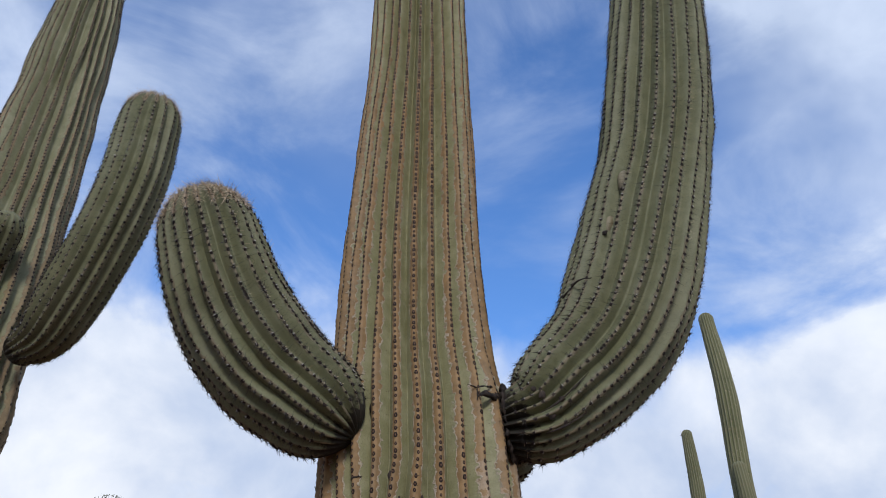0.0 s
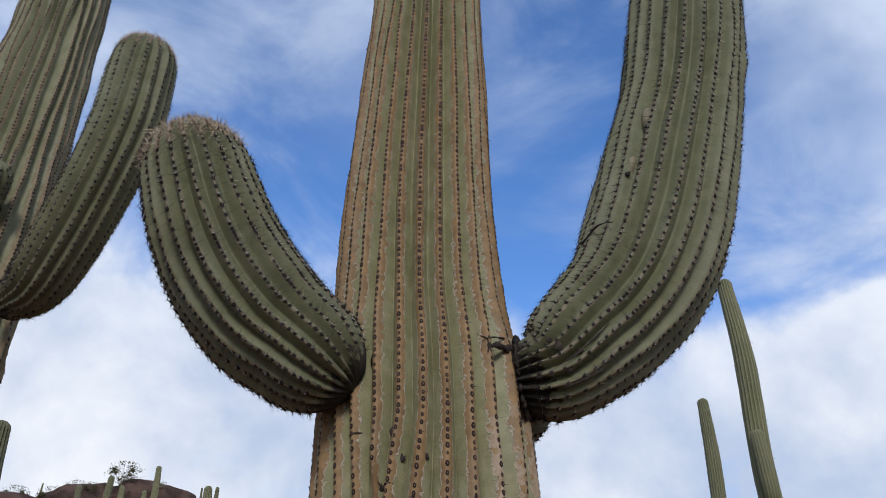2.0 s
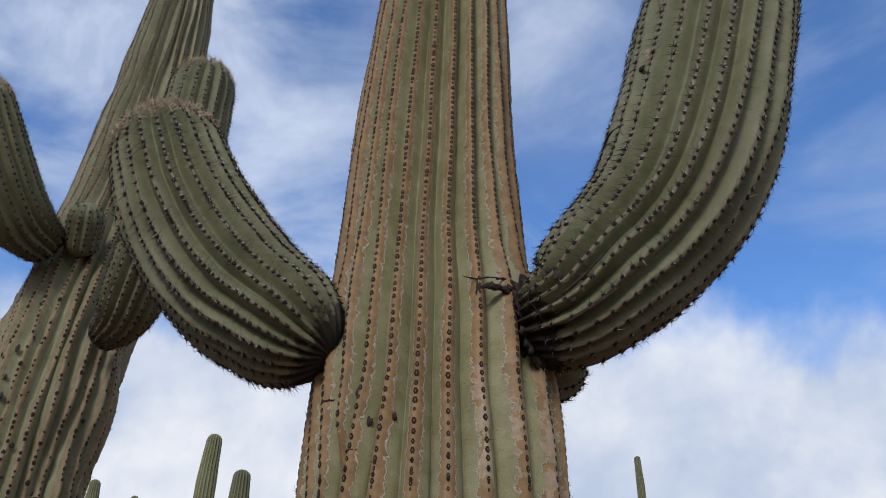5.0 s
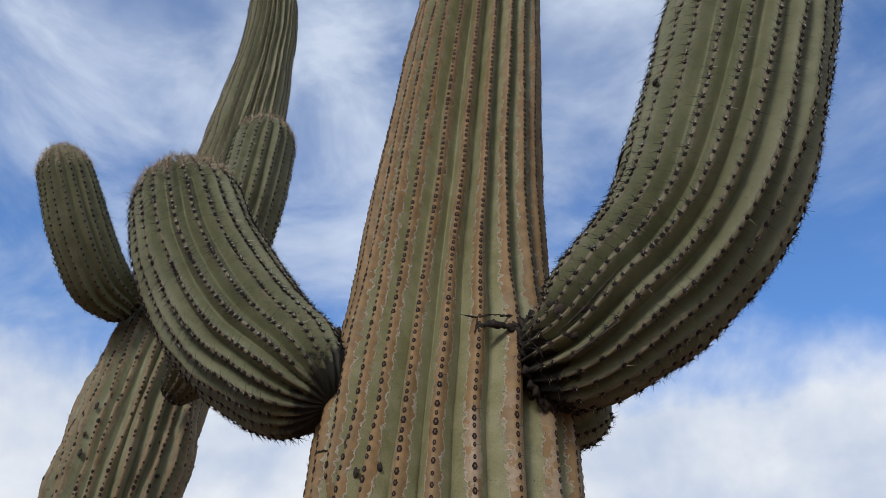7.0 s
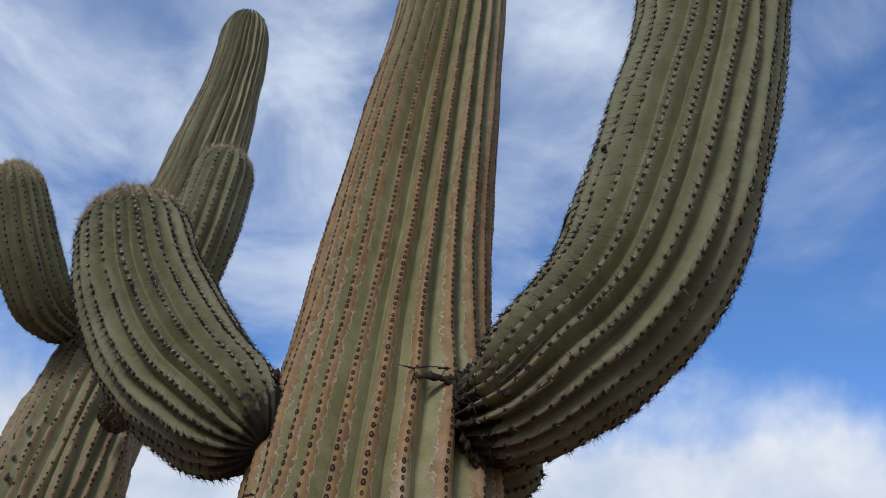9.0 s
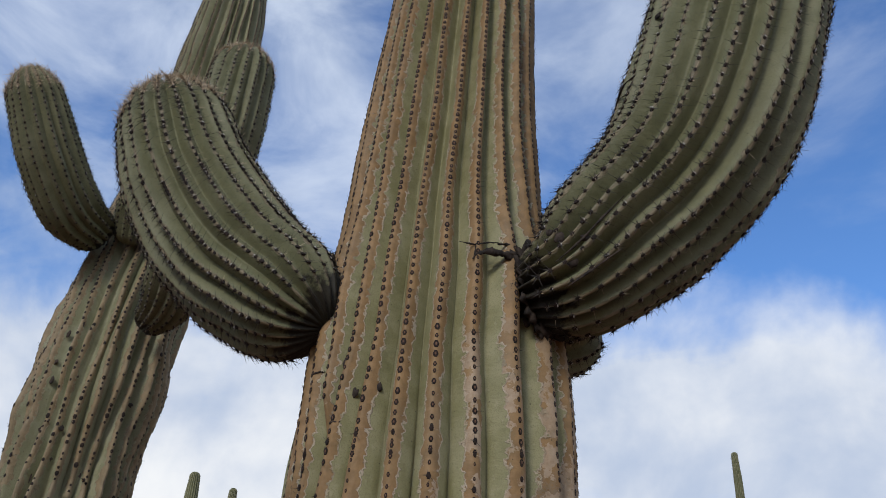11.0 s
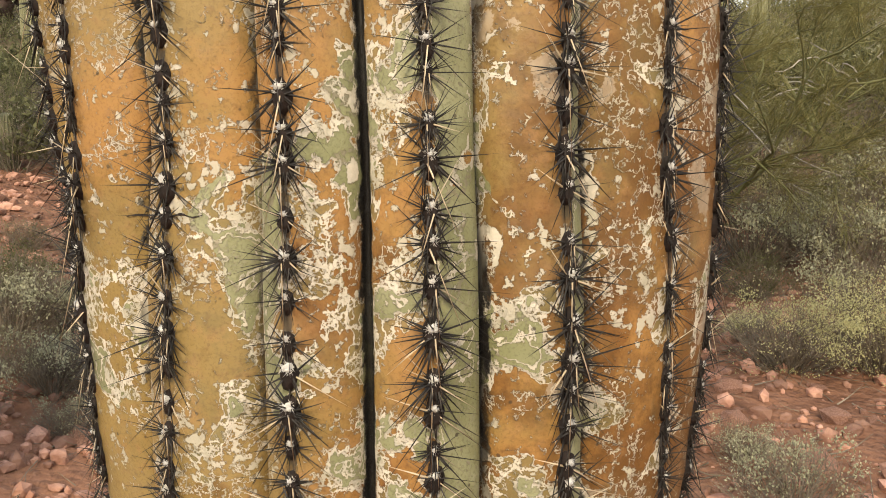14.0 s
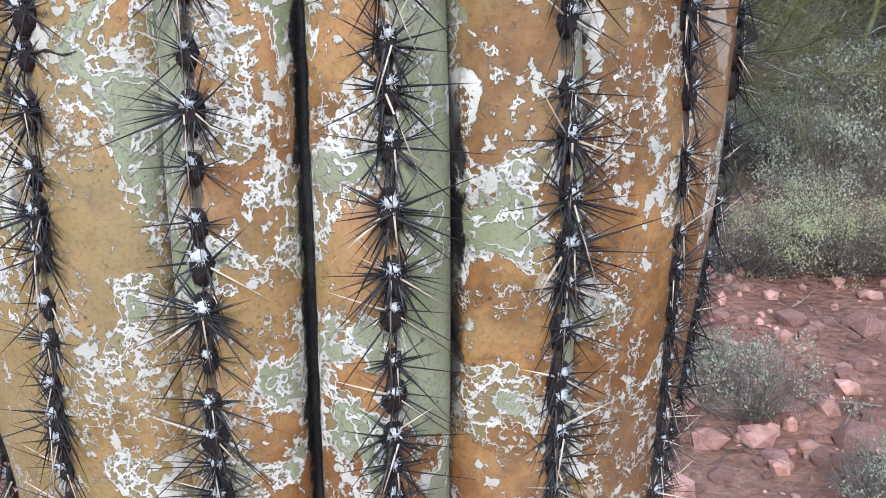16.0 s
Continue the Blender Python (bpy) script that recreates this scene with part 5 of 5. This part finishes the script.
def branch_tree(seed, height, spread, stems, label, twig_count, name="palo_verde"):
    """A many-stemmed desert tree: green stems, forking limbs and a haze of thin green twigs."""
    rng = np.random.default_rng(seed)
    ob = tagged(new(name), label, "tree")
    segs, ends = [], []

    def grow(p, d, ln, th, level):
        pts = [p]
        for _ in range(4):
            d = d + rng.normal(0, 0.20, 3) + np.array([0, 0, 0.02])
            d = d / np.linalg.norm(d)
            pts.append(pts[-1] + d * ln / 4)
        segs.append((np.array(pts), th, level))
        if level >= 3:
            ends.append((np.array(pts), d))
            return
        for _ in range(3 if level else 4):
            k = rng.integers(2, 5)
            nd = d + rng.normal(0, 0.55, 3) + np.array([0, 0, 0.12])
            grow(pts[k], nd / np.linalg.norm(nd), ln * rng.uniform(0.55, 0.8), th * 0.55, level + 1)
    for s in range(stems):
        a = 2 * np.pi * s / stems + rng.uniform(-0.4, 0.4)
        d = np.array([math.cos(a) * spread, math.sin(a) * spread, 1.0])
        grow(np.array([math.cos(a) * 0.07, math.sin(a) * 0.07, -0.08]), d / np.linalg.norm(d), height * rng.uniform(0.38, 0.5), 0.024 * height / 2.2, 0)

    def tubes(sel, name, mat, sides):
        V, F, o = [], [], 0
        for pts, th, lv in sel:
            w = np.gradient(pts, axis=0); w /= np.linalg.norm(w, axis=1, keepdims=True)
            s = np.cross(w, (0.37, 0.61, 0.23)); s /= np.linalg.norm(s, axis=1, keepdims=True)
            u = np.cross(w, s)
            a = 2 * np.pi * np.arange(sides) / sides
            r = th * np.linspace(1, 0.6, len(pts))
            v = pts[:, None] + r[:, None, None] * (np.cos(a)[None, :, None] * s[:, None] + np.sin(a)[None, :, None] * u[:, None])
            i, k = np.meshgrid(np.arange(len(pts) - 1), np.arange(sides), indexing="ij")
            k2 = (k + 1) % sides
            F.append(np.stack([i * sides + k, i * sides + k2, (i + 1) * sides + k2, (i + 1) * sides + k], -1).reshape(-1, 4) + o)
            V.append(v.reshape(-1, 3)); o += v.shape[0] * sides
        return child(name, mesh_of(name, np.vstack(V), np.vstack(F), mat, smooth=True), ob)
    for stem in [s for s in segs if s[2] == 0]:
        tubes([stem], "stem", GREEN_BARK, 7)
    tagged(tubes([s for s in segs if s[2] > 0], "limbs", GREEN_BARK, 5), kind="stuff")
    pick = rng.integers(0, len(ends), twig_count)
    start = np.array([ends[k][0][rng.integers(0, 5)] for k in pick]) + rng.normal(0, 0.02, (twig_count, 3))
    way = np.array([ends[k][1] for k in pick]) + rng.normal(0, 0.5, (twig_count, 3)) + np.array([0, 0, 0.25])
    way /= np.linalg.norm(way, axis=1, keepdims=True)
    tip = start + way * rng.uniform(0.10, 0.30, (twig_count, 1)) * height / 2.2
    v, f, c = stalks(rng, start, tip, 0.0017, 0.10, 2)
    sub = rng.integers(0, twig_count, twig_count * 2)
    p = c[sub, rng.integers(1, 3, len(sub))]
    w2 = way[sub] + rng.normal(0, 0.45, (len(sub), 3)); w2 /= np.linalg.norm(w2, axis=1, keepdims=True)
    v2, f2, _ = stalks(rng, p, p + w2 * rng.uniform(0.05, 0.16, (len(sub), 1)), 0.0012, 0.08, 1)
    a = rng.uniform(0, 2 * np.pi, 16)
    foot = np.c_[0.3 * np.cos(a), 0.3 * np.sin(a), rng.uniform(0.25, 1.3, 16)] * height / 2.2
    for p0, b in zip(foot, a):
        out = np.array([math.cos(b), math.sin(b), 0.0]) * rng.uniform(0.5, 1.0) * height / 2.2
        arc = spline([p0, p0 + out * 0.5 + (0, 0, 0.14), p0 + out + (0, 0, rng.uniform(-0.2, 0.1))], 5)
        segs.append((arc + rng.normal(0, 0.008, arc.shape), 0.0075, 9))
    for arc in [s for s in segs if s[2] == 9]:
        tubes([arc], "dead_branch", DEAD_WOOD, 5)
    child("crown", mesh_of("crown", np.vstack([v, v2]), np.vstack([f, f2 + len(v)]), PV_TWIG), ob, "haze of thin green leafless twigs")
    return ob


def stand(ob, x, y, size=1.0, turn=0.0, first=False):
    """Set a plant on the ground at x, y."""
    m = Matrix.Translation((x, y, float(ground_z(x, y)))) @ Matrix.Rotation(turn, 4, "Z")
    if first:
        ob.matrix_basis = m
        ob.scale = (size,) * 3
        return ob
    c = copy_thing(ob, m)
    c.scale = (size,) * 3
    return c


def far_brush():
    """The brush that covers the far slope, in one mesh: small clumps of leaves and stalks."""
    rng = np.random.default_rng(66)
    V, F, I, off = [], [], [], 0
    for n in range(2100):
        r = 17 + (36 if n < 1900 else 14) * rng.random()
        az = math.radians(rng.uniform(-50, -30) if n >= 1900 else rng.uniform(-62, -16) if n % 2 else rng.uniform(-16, 40))
        x, y = r * math.sin(az), r * math.cos(az)
        rad, high = rng.uniform(0.8, 1.6), rng.uniform(0.7, 1.5) * (1.25 if az > -0.28 else 1.0)
        k = 230
        p = rng.normal(0, 1, (k, 3)); p[:, 2] = np.abs(p[:, 2])
        p *= 0.75 * rng.random((k, 1)) ** 0.45 / np.linalg.norm(p, axis=1, keepdims=True)
        p = p * (rad, rad, high) + (x, y, float(ground_z(x, y)))
        lv, lf = leaves(rng, p, 0.11 if r < 34 else 0.075)
        tips = p[:8]
        sv, sf, _ = stalks(rng, np.tile((x, y, float(ground_z(x, y)) - 0.05), (8, 1)) + rng.normal(0, 0.05, (8, 3)), tips, 0.012, 0.1, 1)
        V += [lv, sv]; F += [lf + off, sf + off + len(lv)]; off += len(lv) + len(sv)
        I += [np.full(len(lf), 0 if rng.random() < 0.85 else 1), np.full(len(sf), 2)]
    tagged(new("brush", mesh_of("brush", np.vstack(V), np.vstack(F), [OLIVE, GREY_SAGE, TWIG], np.concatenate(I))), "dense olive desert brush covering the far hillside", "brush", kind="stuff")


def plant_all():
    rng = random.Random(5)
    trees = [branch_tree(201, 2.5, 1.15, 7, "green-stemmed palo verde tree with hazy thin twigs", 11000), branch_tree(202, 2.6, 1.0, 5, "green-stemmed palo verde tree on the slope", 7000)]
    light = branch_tree(203, 2.6, 1.05, 5, "green-stemmed palo verde tree on the slope", 1500)
    stand(trees[0], 0.05, 8.15, 0.98, 0.3, True)
    stand(trees[1], 2.2, 10.6, 1.1, 1.0, True)
    stand(light, -1.4, 11.5, 0.8, 0.4, True)
    for ob in trees + [light]:
        ob["group"] = "palo verde trees"
    for x, y, s in ((0.9, 12.8, 0.8), (3.6, 13.0, 0.9), (-0.4, 16.5, 0.8), (5.2, 16.0, 0.9), (-2.4, 20.5, 0.9), (4.2, 22.0, 1.0), (-11.0, 17.0, 0.9), (-14.5, 22.0, 1.0), (-22.4, 31.5, 1.0), (-12.5, 26.0, 1.0), (-16.0, 36.5, 1.0), (-8.0, 22.0, 1.0)):
        stand(light, x, y, s, rng.uniform(0, 6.28))["group"] = "palo verde trees"
    kinds = [bush_thing("bush", 301, 0.46, 0.44, 260, 15000, 0.0115, SAGE, "low grey-green desert shrub on red soil", 0.55, 0.55),
             bush_thing("bush", 302, 0.36, 0.38, 120, 1500, 0.016, STRAW, "dry straw-coloured shrub on red soil"),
             bush_thing("bush", 303, 0.50, 0.55, 160, 6000, 0.017, OLIVE, "dark olive desert shrub with woody stems", 0.8, 0.4),
             bush_thing("bush", 304, 0.30, 0.30, 170, 3600, 0.0125, GREY_SAGE, "small grey-green desert shrub with twiggy stems", 0.8, 0.5)]
    far_kinds = [None, bush_thing("bush", 312, 0.36, 0.38, 40, 500, 0.026, STRAW, "dry straw-coloured shrub on the slope"),
                 bush_thing("bush", 313, 0.50, 0.55, 36, 900, 0.042, OLIVE, "dark olive desert shrub on the slope"),
                 bush_thing("bush", 314, 0.30, 0.30, 36, 700, 0.028, GREY_SAGE, "small grey-green desert shrub on the slope")]
    near = [(0, 0.88, 6.22, 0.95), (0, 1.30, 6.30, 1.0), (0, 1.75, 6.2, 1.05), (3, 1.40, 7.35, 1.4), (3, 1.95, 7.5, 1.6), (2, 0.85, 7.6, 0.6), (3, 0.67, 4.70, 0.95), (3, 0.95, 4.18, 0.8),
            (3, 0.55, 5.1, 0.6), (0, 1.5, 8.6, 1.2), (2, 2.2, 8.3, 1.2), (0, 2.7, 9.1, 1.3), (2, 2.0, 9.7, 1.4), (0, 1.2, 9.4, 1.1), (2, -0.8, 8.9, 1.2), (0, 2.5, 6.9, 1.1), (1, 1.5, 5.3, 0.5), (3, 0.75, 6.7, 0.7),
            (0, -3.10, 5.50, 1.0), (2, -3.35, 5.75, 0.8), (3, -2.95, 5.75, 1.2), (0, -2.55, 5.12, 0.85), (1, -2.35, 5.35, 0.8), (1, -2.60, 4.62, 0.6), (3, -2.25, 4.85, 0.7), (1, -4.80, 7.50, 0.9), (0, -5.0, 6.6, 1.1), (2, -4.65, 6.15, 0.9),
            (0, -5.8, 7.6, 1.2), (2, -6.2, 8.0, 1.1), (0, -5.2, 8.0, 1.0), (2, -4.3, 8.3, 1.1), (0, -3.9, 7.9, 1.0), (3, -2.9, 7.0, 1.0), (2, -5.3, 9.0, 1.3), (2, -6.6, 9.3, 1.3), (1, -6.9, 8.6, 1.1), (0, -7.3, 8.9, 1.2),
            (2, -7.4, 10.2, 1.4), (2, -6.2, 10.2, 1.4), (0, -5.0, 10.2, 1.2), (2, -8.6, 10.6, 1.4), (2, -8.1, 11.9, 1.5), (1, -3.4, 9.4, 1.0), (2, -1.2, 9.4, 1.3), (3, -3.6, 5.0, 0.6), (2, -4.4, 5.2, 0.9), (0, -4.9, 5.5, 1.0),
            (3, -4.7, 6.25, 1.3), (1, -5.1, 6.6, 1.2), (2, -6.6, 7.2, 1.1), (1, -3.6, 6.1, 0.8), (3, -3.4, 5.95, 1.0), (1, -4.2, 6.9, 0.7), (3, -2.67, 5.27, 0.9), (1, -2.9, 5.15, 0.8), (3, -3.9, 5.6, 0.8), (2, -5.4, 6.1, 1.0), (3, -5.9, 6.9, 1.2), (1, -3.2, 6.5, 0.6)]
    used = set()

    def before_young(x, y):
        """True just in front of the two young saguaros, where the ground is open."""
        return any(-0.35 < (x - px) * 0.74 - (y - py) * 0.67 < 1.5 and abs((x - px) * 0.67 + (y - py) * 0.74) < 0.42 for px, py in ((-6.12, 8.24), (-5.75, 8.52)))
    for k, x, y, s in near:
        if before_young(x, y):
            continue
        if x < 0 and k == 0:
            k, s = 3, s * 1.4
        ob = stand(kinds[k], x, y, s, rng.uniform(0, 6.28), k not in used)
        used.add(k)
        ob["group"] = "shrubs on the slope"
    for n in range(150):
        r = 9.5 + 14 * rng.random()
        az = radians(rng.uniform(-58, -18) if n % 5 < 3 else rng.uniform(-18, 34))
        k = rng.choice((3, 2, 2, 2, 1, 2)) if r > 12 else rng.choice((3, 1, 2, 2))
        stand(far_kinds[k], r * math.sin(az), r * math.cos(az), rng.uniform(1.0, 1.6) * (1 + r / 40), rng.uniform(0, 6.28), n < 0)["group"] = "shrubs on the slope"
    for x, y, k, s in ((0.9, 8.3, 3, 2.1), (1.6, 8.0, 3, 2.1), (2.6, 8.0, 3, 2.3), (3.2, 8.8, 3, 2.4), (1.6, 9.2, 3, 2.3), (2.4, 9.8, 3, 2.4), (0.4, 9.6, 2, 1.5), (3.4, 10.2, 3, 2.5), (4.2, 9.8, 2, 1.6), (1.2, 10.6, 3, 2.6), (4.6, 11.2, 2, 1.7), (2.9, 11.6, 2, 1.8)):
        stand(kinds[k], x, y, s, rng.uniform(0, 6.28))["group"] = "shrubs on the slope"
    for n in range(40):
        x, y = rng.uniform(-7.6, -2.6), rng.uniform(5.4, 9.6)
        if before_young(x, y) or abs(x + 4.1 + (y - 6.4) * 0.45) < 0.55:          # a bare gully stays open
            continue
        stand(kinds[rng.choice((1, 2, 2, 3, 3))], x, y, rng.uniform(0.6, 1.15), rng.uniform(0, 6.28))["group"] = "shrubs on the slope"
    for k, x, y in ((1, -7.0, 12.0), (2, -6.0, 13.5), (3, -9.4, 13.0)):
        stand(far_kinds[k], x, y, 1.3, 0.5, True)["group"] = "shrubs on the slope"
    for x, y, z, k, sz in ((-14.1, 35.4, 9.55, 2, 1.7), (-15.9, 35.2, 8.9, 2, 1.3), (-12.7, 35.6, 9.5, 3, 1.0), (-16.8, 35.0, 8.45, 2, 1.5), (-17.9, 34.2, 8.35, 2, 1.4), (-19.0, 33.8, 8.1, 2, 1.5), (-15.2, 34.9, 9.0, 2, 0.9)):
        ob = copy_thing(far_kinds[k], Matrix.Translation((x, y, z)))
        ob.scale = (sz,) * 3
        ob["group"] = "shrubs on the slope"
    far_brush()
    cols = [tagged(new("saguaro", far_saguaro_mesh(4.0, 0.17, 400 + k, 0.8, 0.4, 9)[0]), "thin saguaro among many on the skyline", "cactus", "saguaros on the skyline") for k in range(4)]
    for n in range(190):
        az, r = radians(rng.uniform(-9, 24)), rng.uniform(38, 52)
        if n > 160:
            az = radians(rng.uniform(-30, -10))
        x, y = r * math.sin(az), r * math.cos(az)
        s = rng.uniform(0.20, 0.42) * (1.0 + 0.6 * (rng.random() < 0.12))
        m = Matrix.Translation((x, y, float(ground_z(x, y)))) @ Matrix.Rotation(rng.uniform(0, 6.28), 4, "Z") @ Matrix.Rotation(radians(rng.uniform(-4, 4)), 4, "X")
        c = cols[n] if n < 4 else copy_thing(cols[n % 4], m)
        c.matrix_basis = m
        c.scale = (0.36, 0.36, s * 0.9)


plant_all()


def stones():
    """Stones strewn over the soil, in one mesh, and some larger ones on their own."""
    rng = np.random.default_rng(91)
    bm = bmesh.new(); bmesh.ops.create_icosphere(bm, subdivisions=1, radius=1.0)
    tv = np.array([v.co for v in bm.verts]); tf = np.array([[v.index for v in f.verts] for f in bm.faces]); bm.free()
    n = 14000
    r = np.sqrt(1.0 + 100.0 * rng.random(n))
    az = np.radians(np.where(rng.random(n) < 0.4, rng.uniform(-12, 36, n), np.where(rng.random(n) < 0.6, rng.uniform(-52, -18, n), rng.uniform(-180, 180, n))))
    x, y = r * np.sin(az), r * np.cos(az)
    size = 0.006 + 0.046 * rng.random(n) ** 2.7
    s = size[:, None, None] * rng.uniform(0.6, 1.4, (n, 1, 3)) * np.array([1, 1, 0.75])
    v = tv[None] * s * (1 + rng.normal(0, 0.12, (n, len(tv), 1)))
    a = rng.uniform(0, 6.28, n)
    c, d = np.cos(a)[:, None], np.sin(a)[:, None]
    v = np.stack([v[..., 0] * c - v[..., 1] * d + x[:, None], v[..., 0] * d + v[..., 1] * c + y[:, None], v[..., 2] + (ground_z(x, y) + size * 0.3)[:, None]], -1)
    f = (tf[None] + (np.arange(n) * len(tv))[:, None, None]).reshape(-1, 3)
    tagged(new("gravel", mesh_of("gravel", v.reshape(-1, 3), f, STONE)), "loose reddish stones strewn on the soil", "stones", kind="stuff")
    kinds = []
    for k in range(6):
        sv = tv * (1 + rng.normal(0, 0.20, (len(tv), 1))) * np.array([1, rng.uniform(0.6, 0.9), rng.uniform(0.55, 0.9)])
        kinds.append(mesh_of("rock", sv, tf, STONE))
    for n in range(300):
        az = math.radians(rng.uniform(-8, 34) if rng.random() < 0.55 else rng.uniform(-46, -24))
        r = rng.uniform(3.6, 8.5)
        if n >= 130:
            az, r = math.radians(rng.uniform(5, 24)), rng.uniform(3.6, 5.8)
        x, y, q = r * math.sin(az), r * math.cos(az), 0.022 + 0.075 * rng.random() ** 2.5
        ob = new("rock", kinds[rng.integers(6)])
        ob.matrix_basis = Matrix.Translation((x, y, float(ground_z(x, y)) + q * 0.12)) @ Matrix.Rotation(rng.uniform(0, 6.28), 4, "Z") @ Matrix.Rotation(rng.normal(0, 0.35), 4, "X")
        ob.scale = (q,) * 3
        tagged(ob, "rough pinkish red rock lying on dry soil", "rock", "rocks on the soil")


def litter():
    """Dead twigs and dry stalks lying on the soil, in one mesh."""
    rng = np.random.default_rng(17)
    n = 1500
    az = np.radians(np.where(rng.random(n) < 0.5, rng.uniform(-10, 34, n), rng.uniform(-52, -22, n)))
    r = rng.uniform(3.4, 9.0, n)
    x, y = r * np.sin(az), r * np.cos(az)
    a, ln = rng.uniform(0, 6.28, n), rng.uniform(0.05, 0.32, n)
    x2, y2 = x + ln * np.cos(a), y + ln * np.sin(a)
    p = np.c_[x, y, ground_z(x, y) + 0.008]
    q = np.c_[x2, y2, ground_z(x2, y2) + rng.uniform(0.005, 0.06, n)]
    v, f, _ = stalks(rng, p, q, rng.uniform(0.0012, 0.0045, n), 0.06, 3)
    tagged(new("litter", mesh_of("litter", v, f, [TWIG])), "dead grey twigs and dry stalks scattered on soil", "twigs", kind="stuff")


stones()
litter()
lower_spines()
